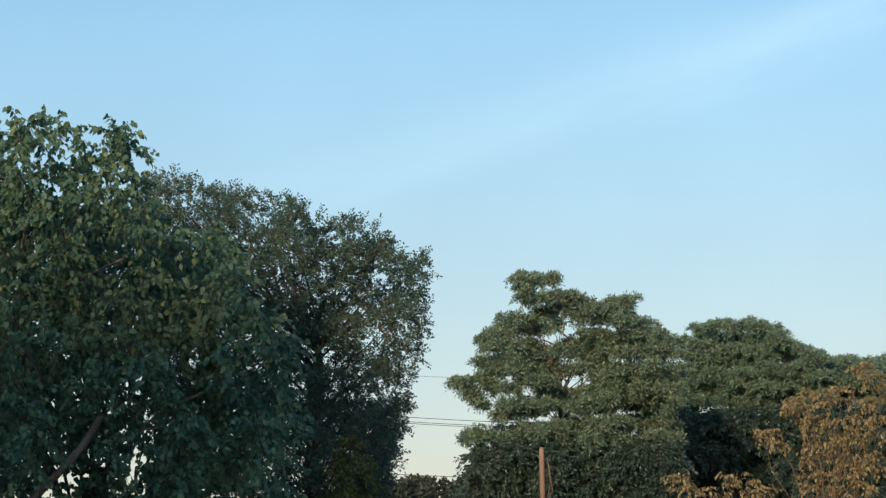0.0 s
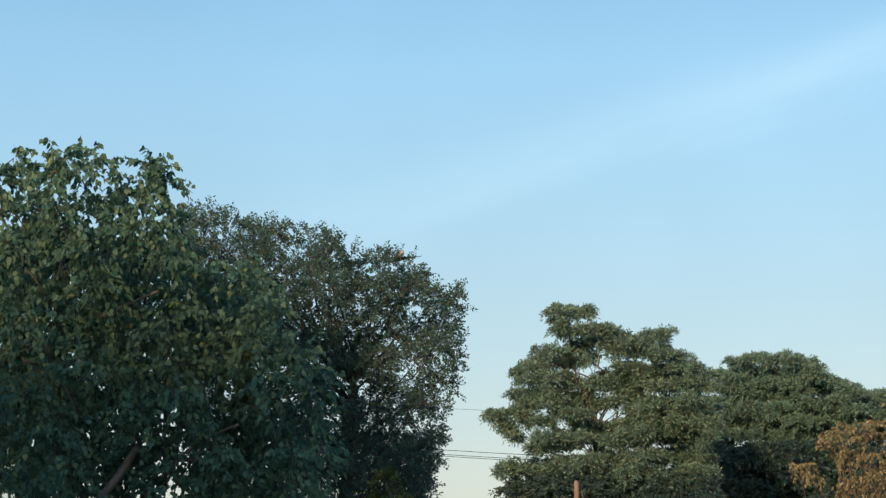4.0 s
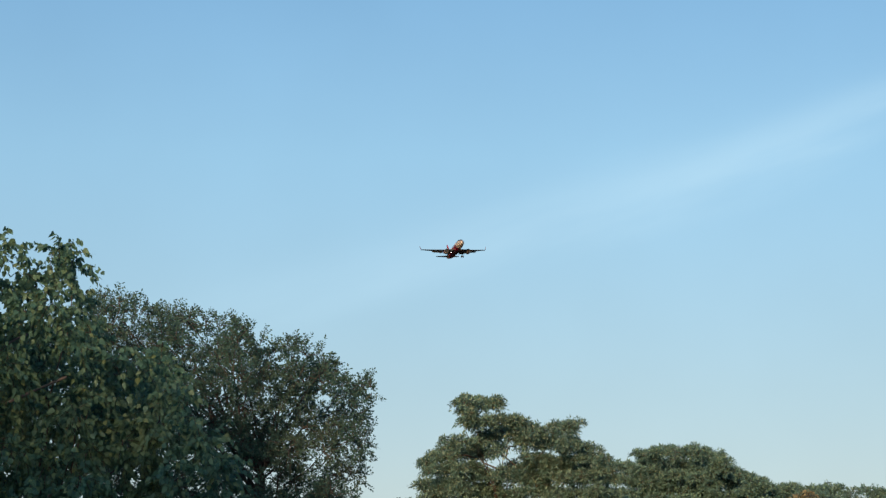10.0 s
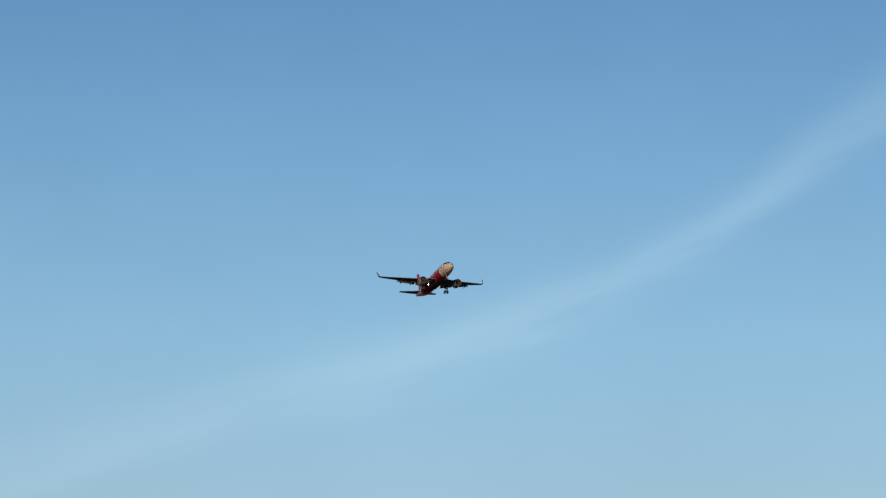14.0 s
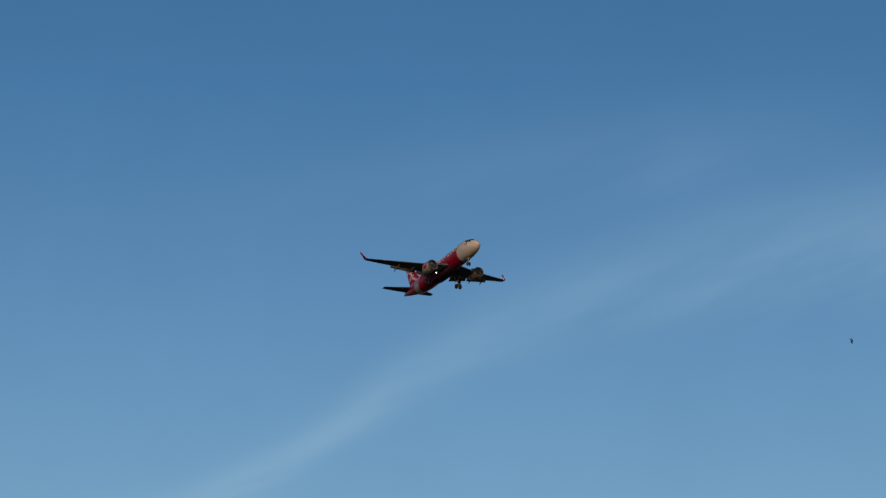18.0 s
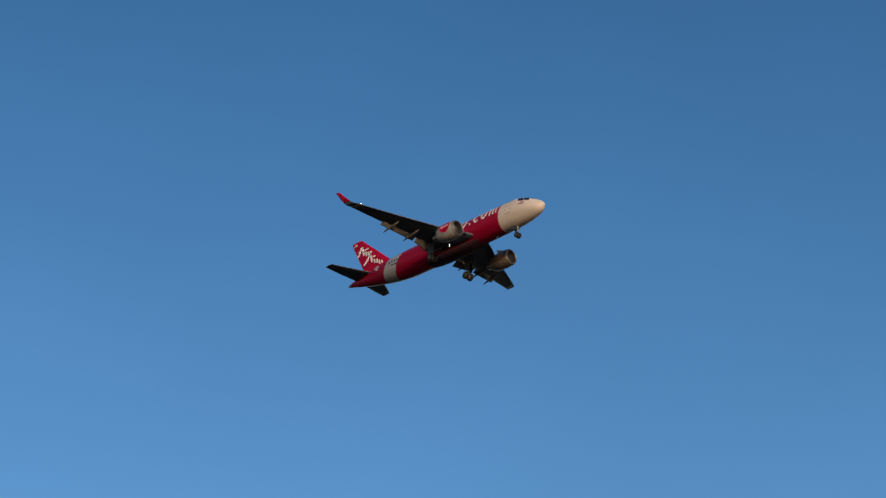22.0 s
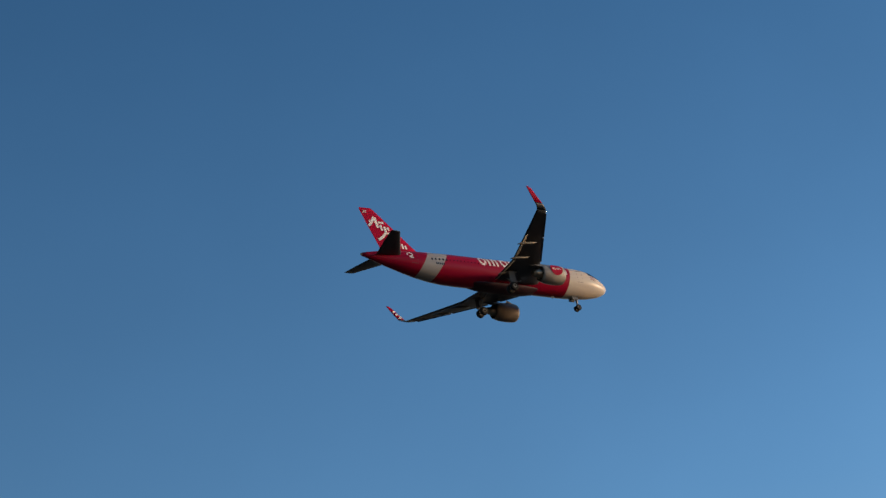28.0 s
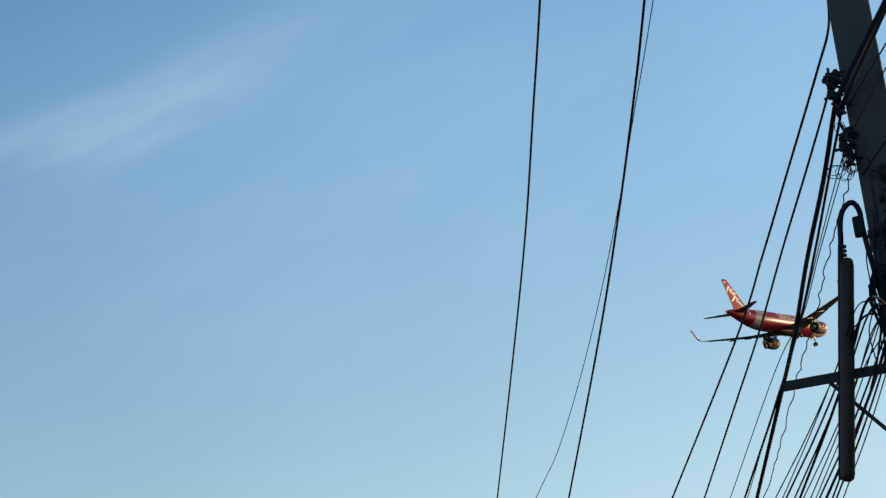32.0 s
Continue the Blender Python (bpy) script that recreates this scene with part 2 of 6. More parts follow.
def part(name, bm, mat, parent, label="", smooth=False):
    me = bpy.data.meshes.new(name)
    bm.to_mesh(me)
    bm.free()
    for m in (mat if isinstance(mat, (list, tuple)) else [mat]):
        me.materials.append(m)
    if smooth:
        me.polygons.foreach_set("use_smooth", [True] * len(me.polygons))
    ob = new(name, me)
    if parent:
        ob.parent = parent
    if label:
        ob["label"] = label
    return ob


def shared(name, me, parent, m=None, label=""):
    ob = new(name, me)
    ob.parent = parent
    if m is not None:
        ob.matrix_basis = m
    if label:
        ob["label"] = label
    return ob


def thing(name, label, category, place=(0, 0, 0), group="", kind=""):
    ob = new(name)
    ob.location = place
    return tagged(ob, label, category, group, kind)


def loft(rings, close_ends=True):
    """Quads between rings of equal count."""
    v, f, k = [], [], len(rings[0])
    for r in rings:
        v += [tuple(p) for p in r]
    for i in range(len(rings) - 1):
        for j in range(k):
            a, b = i * k + j, i * k + (j + 1) % k
            f.append((a, b, b + k, a + k))
    if close_ends:
        f.append(tuple(range(k))[::-1])
        f.append(tuple((len(rings) - 1) * k + j for j in range(k)))
    return v, f


def tube(points, radii, sides=6):
    """Verts and faces of a round rod along points."""
    pts = [Vector(p) for p in points]
    if not isinstance(radii, (list, tuple)):
        radii = [radii] * len(pts)
    rings, up = [], None
    for i, p in enumerate(pts):
        d = (pts[min(i + 1, len(pts) - 1)] - pts[max(i - 1, 0)]).normalized()
        if up is None:
            up = d.orthogonal().normalized()
        up = (up - d * up.dot(d)).normalized()
        w = d.cross(up)
        rings.append([p + (up * math.cos(a) + w * math.sin(a)) * radii[i] for a in (2 * math.pi * k / sides for k in range(sides))])
    return loft(rings)


def merge(pieces):
    v, f = [], []
    for pv, pf in pieces:
        o = len(v)
        v += list(pv)
        f += [tuple(i + o for i in q) for q in pf]
    return v, f


def box(cx, cy, cz, sx, sy, sz, bevel=0.0):
    bm = bmesh.new()
    bmesh.ops.create_cube(bm, size=1, matrix=Matrix.Translation((cx, cy, cz)) @ Matrix.Diagonal((sx, sy, sz, 1)))
    if bevel:
        bmesh.ops.bevel(bm, geom=bm.edges[:], offset=bevel, segments=2, affect="EDGES")
    return bm


def smooth_path(points, per=8):
    """A soft curve through points."""
    p = [Vector(q) for q in points]
    p = [2 * p[0] - p[1]] + p + [2 * p[-1] - p[-2]]
    out = []
    for i in range(1, len(p) - 2):
        for k in range(per):
            u = k / per
            a, b, c, d = p[i - 1:i + 3]
            out.append(0.5 * ((2 * b) + (c - a) * u + (2 * a - 5 * b + 4 * c - d) * u * u + (3 * b - a - 3 * c + d) * u ** 3))
    return out + [p[-2]]


# ---- ground ----
def ground():
    bm = bmesh.new()
    bmesh.ops.create_grid(bm, x_segments=60, y_segments=60, size=2400)
    for v in bm.verts:
        r = v.co.length
        v.co.z = 0.0 if r < 120 else 0.4 * noise.noise(v.co * 0.004)
    ob = part("ground", bm, GROUND, None, "flat dry grassland under the trees")
    tagged(ob, kind="structure", category="ground")


ground()

# ---- plain unseen wall behind the camera, added to shade the nearer trees' feet ----
def add_shade_wall():
    toward = bearing_vector(SUN_BEARING, 0)
    along = Vector((toward.y, -toward.x, 0))
    mid = Vector((12.5, 44, 0)) + toward * 57
    outline = [(-26, 0), (26, 0), (26, 15.3), (-26, 15.3)]
    v, f = loft([[mid + along * x + Vector((0, 0, z)) for x, z in outline], [mid + toward * 0.3 + along * x + Vector((0, 0, z)) for x, z in outline]])
    ob = mesh_object("wall_west", v, f, PLASTER, None, "tall plain plastered wall, unseen, added to shade the trees")
    tagged(ob, kind="structure", category="wall")


add_shade_wall()

# ---- trees: trunk, limbs and crowns of many small leaves ----
rng = np.random.default_rng(7)


def sprays(lobes, dense, length, flat, up, tuft=0):
    """Starts and ways of the leafy shoots that fill each lobe and point out of it, singly or in tufts of so many."""
    out, ways = [], []
    for b, e, d, rx, rz in lobes:
        c = np.array(spot(b, e, d))
        size = np.array([rx, rx, rz])
        n = max(3, int(dense * (rx * rx + 2 * rx * rz) / (length * length)))
        if tuft:
            n = max(4, n // tuft)
        v = rng.normal(size=(n, 3))
        v /= np.linalg.norm(v, axis=1)[:, None]
        if flat:
            v[:, 2] = np.abs(v[:, 2]) * np.where(rng.random(n) < 0.88, 1, -1)
        r = rng.uniform(0.02, 1.0, n) ** (0.3 if tuft else 0.5)
        room = np.maximum(size - np.array([0.75, 0.75, 0.45]) * length, 0.35 * size)
        at = c + v * r[:, None] * room
        if tuft:
            at, v = np.repeat(at, tuft, axis=0), np.repeat(v, tuft, axis=0)
            n = len(at)
            at = at + rng.normal(size=(n, 3)) * length * 0.12
            w = v * np.array([0.6, 0.6, 0.3]) + rng.normal(size=(n, 3)) * np.array([1, 1, 0.45]) + np.array([0, 0, up])
        else:
            w = v * np.array([1, 1, 0.35 if flat else 1]) + 0.45 * rng.normal(size=(n, 3)) * np.array([1, 1, 0.4 if flat else 1]) + np.array([0, 0, up])
        out.append(at)
        ways.append(w / np.linalg.norm(w, axis=1)[:, None])
    return np.concatenate(out), np.concatenate(ways)


def leaves(starts, ways, count, length, leaf, droop, splay, bow, outline, lie=0.0):
    """Folded leaves along each shoot, which bows down towards its tip. outline: how far along the leaf and how broad its half is. lie: how far they turn their faces up."""
    n = len(starts)
    k = np.repeat(np.arange(n), count)
    u = np.tile(np.linspace(0.15, 1.0, count), n) + rng.uniform(-0.06, 0.06, n * count)
    reach = length * np.repeat(rng.uniform(0.55, 1.25, n), count)
    p = starts[k] + ways[k] * (u * reach)[:, None]
    p[:, 2] -= bow * u * u * reach
    d = rng.normal(size=(len(k), 3))
    d -= ways[k] * np.sum(d * ways[k], axis=1)[:, None]
    d /= np.linalg.norm(d, axis=1)[:, None] + 1e-6
    p += d * leaf[0] * 0.25
    d = d * splay + ways[k] * 0.7
    d[:, 2] -= droop
    d /= np.linalg.norm(d, axis=1)[:, None]
    s = np.cross(d, rng.normal(size=(len(k), 3)) + np.array([0, 0, lie]))
    s /= np.linalg.norm(s, axis=1)[:, None]
    nrm = np.cross(d, s)
    L = (leaf[0] * rng.uniform(0.65, 1.25, len(k)))[:, None]
    W = (leaf[1] * rng.uniform(0.7, 1.2, len(k)))[:, None]
    rim = [p + d * L * a + s * W * b + nrm * W * b * 0.3 for a, b in outline]
    rim2 = [p + d * L * a - s * W * b + nrm * W * b * 0.3 for a, b in outline]
    m = len(outline)
    v = np.stack([p] + rim + [p + d * L] + rim2[::-1], 1).reshape(-1, 3)
    one = [(0, i, i + 1) for i in range(1, m + 1)] + [(0, i, (i + 1) % (2 * m + 2)) for i in range(m + 1, 2 * m + 1)]
    f = (np.arange(len(k), dtype=np.int32)[:, None, None] * (2 * m + 2) + np.array(one, dtype=np.int32)[None]).reshape(-1, 3)
    return v, f


KITE = ((0.42, 0.5),)
HEART = ((0.06, 0.36), (0.40, 0.48))


def leaf_mesh(name, v, f, mat, parent, label=""):
    me = bpy.data.meshes.new(name)
    tri = f
    me.vertices.add(len(v))
    me.vertices.foreach_set("co", v.astype(np.float32).ravel())
    me.loops.add(len(tri) * 3)
    me.loops.foreach_set("vertex_index", tri.astype(np.int32).ravel())
    me.polygons.add(len(tri))
    me.polygons.foreach_set("loop_start", np.arange(0, len(tri) * 3, 3, dtype=np.int32))
    me.update(calc_edges=True)
    me.materials.append(mat)
    ob = new(name, me)
    ob.parent = parent
    if label:
        ob["label"] = label
    return ob


def bent(a, b, wander, steps=7):
    a, b = Vector(a), Vector(b)
    pts = []
    for i in range(steps + 1):
        u = i / steps
        p = a.lerp(b, u)
        w = math.sin(math.pi * u) * wander
        pts.append(p + Vector(rng.normal(size=3)) * w * 0.35 + Vector((0, 0, w * 0.8)))
    pts[0], pts[-1] = a, b
    return pts


def tree(name, label, lobes, mat, bark, dense, length, count, leaf, droop, splay, bow, trunk_r, knee=None, flat=False, up=0.15, group="", twigs=120, outline=KITE, stride=1, tuft=0, lie=0.0):
    """A tree whose boughs fork from its trunk and end in the lobes of its crown."""
    cs = [spot(b, e, d) for b, e, d, rx, rz in lobes]
    middle = sum(cs, Vector()) / len(cs)
    if knee:
        fork = spot(*knee)
        root = Vector((fork.x - 0.3, fork.y + 0.2, 0))
    else:
        root = Vector((middle.x, middle.y, 0))
        fork = root + Vector((0.3, 0.2, max(1.4, 0.45 * middle.z)))
    t = thing(name, label, "tree", root, group)
    stem = bent(root - Vector((0, 0, 0.2)), fork, 0.15)
    v, f = tube(stem, [trunk_r * (1.5 - 0.6 * i / 7) for i in range(8)], 10)
    mesh_object("trunk", [Vector(p) - root for p in v], f, bark, t, smooth=True)
    for c in cs[::stride]:
        off = (c - fork).xy.length
        z = min(fork.z, max(0.8, c.z - 0.5 * off - 0.3))
        start = root.lerp(fork, z / fork.z)
        pts = bent(start, c, 0.08 * (c - start).length)
        r = trunk_r * min(0.34, 0.14 + 0.035 * (c - start).length)
        v, f = tube(pts, [r * (1 - 0.85 * i / 7) for i in range(8)], 6)
        mesh_object("limb", [Vector(p) - root for p in v], f, bark, t, smooth=True)
    starts, ways = sprays(lobes, dense, length, flat, up, tuft)
    pieces = []
    for i in rng.choice(len(starts), min(twigs, len(starts)), replace=False):
        p, w = Vector(starts[i]), Vector(ways[i])
        home = min(cs, key=lambda q: (q - p).length)
        tip = p + w * length * 0.8
        tip.z -= bow * length * 0.6
        pieces.append(tube([home, home.lerp(p, 0.5) - Vector((0, 0, 0.06)), p, tip], [trunk_r * 0.10, trunk_r * 0.08, trunk_r * 0.06, trunk_r * 0.03], 4))
    v, f = merge(pieces)
    mesh_object("twig_tangle", [Vector(p) - root for p in v], f, bark, t)["kind"] = "stuff"
    # the thin stem of every shoot
    side = np.cross(ways, rng.normal(size=ways.shape))
    side *= 0.006 / np.linalg.norm(side, axis=1)[:, None]
    over = np.cross(ways, side)
    ends = starts + ways * length
    ends[:, 2] -= bow * length
    v = np.stack([starts + side, starts - side * 0.5 + over * 0.87, starts - side * 0.5 - over * 0.87, ends], 1).reshape(-1, 3) - np.array(root)
    k = np.arange(len(starts), dtype=np.int32)[:, None] * 4
    f = np.stack([k + np.array([[0, 1, 3]]), k + np.array([[1, 2, 3]]), k + np.array([[2, 0, 3]])], 1).reshape(-1, 3)
    leaf_mesh("shoot_tangle", v, f, bark, t)["kind"] = "stuff"
    v, f = leaves(starts, ways, count, length, leaf, droop, splay, bow, outline, lie)
    crown = leaf_mesh("crown", v - np.array(root), f, mat, t)
    crown["kind"] = "stuff"
    return t


def fill(edge, distance, size, squash, jitter, seed):
    """Crown lobes heaped inside an outline of (bearing, elevation): small ones along its rim, large ones within."""
    g = np.random.default_rng(seed)
    pts = np.array(edge)
    nxt = np.roll(pts, -1, axis=0)

    def clear(p):
        """How far p lies inside the outline, less than nought outside."""
        d = nxt - pts
        u = np.clip(np.sum((p - pts) * d, axis=1) / np.sum(d * d, axis=1), 0, 1)
        gap = np.min(np.linalg.norm(pts + d * u[:, None] - p, axis=1))
        a, b = pts[:, 1] > p[1], nxt[:, 1] > p[1]
        x = pts[:, 0] + (p[1] - pts[:, 1]) / np.where(np.abs(d[:, 1]) < 1e-9, 1e-9, d[:, 1]) * d[:, 0]
        return gap if np.count_nonzero((a != b) & (p[0] < x)) % 2 else -gap

    out = []

    def add(p, r):
        away = distance * (1 + jitter * g.uniform(-1, 1))
        wide = radians(r) * distance
        out.append((float(p[0]), float(p[1]), float(away), float(wide), float(wide * squash)))

    low, high = pts.min(axis=0), pts.max(axis=0)
    for _ in range(2):
        step = size * 1.15
        for e in np.arange(low[1], high[1], step * squash):
            for b in np.arange(low[0], high[0], step):
                p = np.array((b, e)) + g.uniform(-0.45, 0.45, 2) * step
                room = clear(p)
                if room > 0.42 * size * squash:
                    add(p, min(size * g.uniform(0.85, 1.15), max(room, room / squash * 0.8)))
    for p, q in zip(pts, nxt):
        n = max(1, int(np.linalg.norm(q - p) / (0.5 * size)))
        for k in range(n):
            r = size * g.uniform(0.45, 0.7)
            c = p + (q - p) * (k + 0.5) / n
            inward = np.array((-(q - p)[1], (q - p)[0])) / (np.linalg.norm(q - p) + 1e-9)
            if clear(c + inward * 0.05) < 0:
                inward = -inward
            c = c + inward * r * (squash if abs(inward[1]) > 0.6 else 1.0) * 1.06
            if clear(c) > 0:
                add(c, r)
    return out


def strung(runs, distance, jitter, seed):
    """Crown lobes strung along boughs: both ends as (bearing, elevation), then half width and half height in degrees."""
    g = np.random.default_rng(seed)
    out = []
    for b0, e0, b1, e1, w, h in runs:
        n = 1 + int(round(math.hypot(b1 - b0, e1 - e0) / (w * 0.85)))
        for k in range(n):
            u = k / max(1, n - 1)
            p = g.uniform(-0.3, 0.3, 2)
            s = g.uniform(0.85, 1.15)
            out.append((b0 + (b1 - b0) * u + p[0] * w, e0 + (e1 - e0) * u + p[1] * h, distance * (1 + jitter * g.uniform(-1, 1)), radians(w) * distance * s, radians(h) * distance * s * 1.12))
    return out


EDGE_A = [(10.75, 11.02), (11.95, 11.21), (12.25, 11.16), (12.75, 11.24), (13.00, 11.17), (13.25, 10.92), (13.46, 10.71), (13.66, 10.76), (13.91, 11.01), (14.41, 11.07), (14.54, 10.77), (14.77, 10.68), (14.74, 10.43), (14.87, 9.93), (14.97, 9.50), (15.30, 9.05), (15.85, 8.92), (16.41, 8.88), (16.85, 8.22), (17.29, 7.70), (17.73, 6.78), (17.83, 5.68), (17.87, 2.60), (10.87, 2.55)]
EDGE_B = [(14.63, 9.81), (14.95, 10.02), (15.59, 9.97), (16.23, 9.87), (16.66, 9.79), (17.03, 9.71), (17.51, 9.63), (17.94, 9.60), (18.07, 9.31), (18.42, 9.12), (18.85, 9.26), (19.19, 9.09), (19.57, 8.96), (19.91, 8.61), (20.15, 8.37), (20.51, 8.42), (20.56, 8.18), (20.39, 7.84), (20.41, 7.42), (20.49, 6.94), (20.43, 6.52), (20.26, 6.15), (20.15, 5.73), (20.10, 5.20), (19.93, 4.83), (19.82, 4.41), (19.55, 3.62), (14.93, 3.65)]
TOP_C = [
    (22.14, 7.87, 22.85, 7.84, 0.18, 0.11), (22.19, 7.68, 22.32, 7.65, 0.16, 0.10), (22.19, 7.48, 23.23, 7.51, 0.21, 0.12),
    (23.54, 7.30, 24.38, 7.36, 0.23, 0.15), (22.70, 7.26, 23.54, 7.30, 0.26, 0.18), (23.43, 7.07, 24.26, 7.00, 0.26, 0.18),
    (24.21, 7.05, 24.78, 6.85, 0.23, 0.18), (21.86, 7.02, 22.81, 7.18, 0.26, 0.18), (22.44, 6.88, 22.80, 6.95, 0.21, 0.11),
    (21.73, 6.79, 22.33, 6.94, 0.23, 0.16), (23.42, 6.76, 24.88, 6.70, 0.23, 0.13), (21.39, 6.72, 21.81, 6.88, 0.23, 0.13)]
MIDDLE_C = [
    (23.20, 6.60, 24.80, 6.56, 0.24, 0.12), (21.50, 6.58, 22.40, 6.60, 0.22, 0.10), (22.06, 6.37, 23.21, 6.43, 0.27, 0.19),
    (23.31, 6.36, 24.97, 6.39, 0.29, 0.19), (21.43, 6.28, 21.96, 6.34, 0.23, 0.13), (21.60, 6.15, 22.60, 6.22, 0.28, 0.12),
    (22.37, 6.08, 23.83, 6.13, 0.26, 0.16), (21.59, 6.04, 22.32, 6.13, 0.26, 0.17), (23.93, 6.00, 25.02, 6.02, 0.27, 0.19),
    (22.20, 5.90, 22.75, 5.90, 0.20, 0.10), (20.96, 5.89, 21.53, 5.91, 0.23, 0.12), (23.60, 5.86, 25.20, 5.85, 0.28, 0.13)]
LOW_C = [
    (21.63, 5.78, 22.00, 5.72, 0.21, 0.13), (24.02, 5.71, 25.01, 5.72, 0.26, 0.16), (22.57, 5.71, 22.78, 5.66, 0.16, 0.09),
    (21.16, 5.69, 21.37, 5.40, 0.18, 0.13), (23.10, 5.62, 25.20, 5.60, 0.30, 0.15), (21.90, 5.42, 25.00, 5.42, 0.30, 0.17),
    (22.77, 5.40, 23.50, 5.33, 0.29, 0.17), (23.91, 5.33, 25.00, 5.38, 0.29, 0.21), (21.78, 5.21, 22.77, 5.35, 0.29, 0.19),
    (22.29, 4.94, 24.99, 4.99, 0.32, 0.24), (21.15, 4.71, 22.29, 4.89, 0.31, 0.23), (22.75, 4.68, 24.98, 4.68, 0.31, 0.21)]
FOOT_C = [
    (21.20, 4.35, 22.54, 4.32, 0.36, 0.26), (22.74, 4.21, 24.97, 4.22, 0.39, 0.31), (21.22, 3.94, 24.96, 3.81, 0.41, 0.31),
    (21.18, 3.55, 25.00, 3.45, 0.41, 0.31), (21.60, 4.55, 25.00, 4.45, 0.36, 0.24)]
TOP_D = [
    (26.62, 6.87, 27.28, 6.66, 0.21, 0.14), (25.90, 6.84, 26.62, 6.87, 0.21, 0.14), (25.66, 6.82, 25.90, 6.84, 0.21, 0.15),
    (25.75, 6.63, 27.08, 6.62, 0.24, 0.12), (24.80, 6.61, 25.46, 6.52, 0.26, 0.13), (26.99, 6.60, 27.74, 6.36, 0.24, 0.12),
    (25.60, 6.48, 27.30, 6.46, 0.26, 0.13), (26.70, 6.37, 27.92, 6.22, 0.26, 0.15), (24.69, 6.37, 25.84, 6.27, 0.26, 0.12),
    (25.90, 6.28, 27.00, 6.24, 0.26, 0.13), (27.73, 6.22, 28.49, 6.11, 0.24, 0.13), (25.88, 6.15, 26.69, 6.09, 0.26, 0.12),
    (24.69, 6.11, 25.92, 6.01, 0.26, 0.13)]
LOW_D = [
    (26.78, 5.99, 28.95, 5.93, 0.29, 0.19), (24.60, 5.92, 26.80, 5.88, 0.30, 0.14), (26.40, 5.86, 28.90, 5.80, 0.30, 0.14),
    (25.54, 5.83, 26.68, 5.75, 0.26, 0.13), (24.68, 5.75, 25.82, 5.68, 0.26, 0.16), (26.72, 5.70, 27.71, 5.63, 0.26, 0.19),
    (26.80, 5.66, 29.20, 5.66, 0.34, 0.20), (24.60, 5.58, 26.60, 5.56, 0.30, 0.14), (24.67, 5.42, 26.48, 5.38, 0.29, 0.17),
    (26.60, 5.35, 29.30, 5.40, 0.36, 0.26), (26.57, 5.28, 27.51, 5.21, 0.29, 0.21), (24.66, 5.09, 26.42, 5.07, 0.31, 0.17)]
FOOT_D = [
    (24.75, 5.06, 29.40, 5.02, 0.36, 0.26), (24.65, 4.76, 29.40, 4.70, 0.38, 0.30), (24.64, 4.38, 29.40, 4.32, 0.38, 0.30), (24.63, 4.00, 29.40, 3.94, 0.38, 0.30),
    (24.62, 3.62, 29.40, 3.56, 0.38, 0.30)]
EDGE_E = [(28.77, 6.17), (29.06, 6.26), (29.43, 6.21), (29.52, 6.11), (29.89, 6.18), (30.35, 6.14), (30.81, 6.02), (31.36, 5.87), (31.66, 5.30), (31.58, 3.22), (28.73, 3.28)]
TOP_H = [
    (28.67, 6.03, 28.95, 6.00, 0.11, 0.07), (28.75, 5.93, 29.50, 5.80, 0.15, 0.09), (28.95, 5.62, 29.50, 5.58, 0.15, 0.09),
    (28.00, 5.55, 28.47, 5.59, 0.11, 0.07), (27.71, 5.54, 27.81, 5.60, 0.08, 0.07), (28.08, 5.41, 28.84, 5.36, 0.14, 0.10),
    (28.91, 5.38, 29.21, 5.40, 0.12, 0.11), (27.61, 5.35, 28.18, 5.31, 0.15, 0.10), (27.26, 5.34, 27.61, 5.42, 0.11, 0.09),
    (27.32, 5.24, 27.70, 5.16, 0.12, 0.07), (28.87, 5.08, 29.20, 4.98, 0.14, 0.11), (27.51, 5.07, 27.69, 4.92, 0.11, 0.08)]
MIDDLE_H = [
    (27.69, 5.02, 28.73, 5.04, 0.16, 0.11), (26.93, 4.85, 27.07, 4.82, 0.07, 0.05), (26.67, 4.81, 26.74, 4.80, 0.07, 0.06),
    (28.96, 4.79, 29.19, 4.69, 0.12, 0.10), (27.78, 4.78, 28.82, 4.80, 0.16, 0.11), (26.98, 4.68, 27.26, 4.60, 0.11, 0.07),
    (28.25, 4.65, 28.86, 4.63, 0.16, 0.11), (27.68, 4.52, 28.24, 4.58, 0.16, 0.11), (28.92, 4.37, 29.03, 4.25, 0.08, 0.08),
    (28.05, 4.35, 28.70, 4.28, 0.17, 0.12), (27.58, 4.31, 27.95, 4.26, 0.14, 0.11), (28.60, 4.14, 29.09, 4.11, 0.11, 0.06)]
LOW_H = [
    (26.01, 4.02, 26.29, 3.87, 0.16, 0.11), (28.27, 4.01, 28.64, 3.96, 0.16, 0.11), (26.34, 4.01, 26.99, 3.71, 0.17, 0.13),
    (25.06, 3.99, 25.44, 3.98, 0.15, 0.09), (27.66, 3.98, 28.22, 4.01, 0.17, 0.11), (28.64, 3.81, 28.87, 3.76, 0.10, 0.05),
    (25.15, 3.75, 25.72, 3.74, 0.16, 0.12), (27.56, 3.72, 28.02, 3.66, 0.17, 0.14), (28.12, 3.69, 28.78, 3.72, 0.19, 0.14),
    (26.05, 3.69, 26.89, 3.62, 0.19, 0.11)]
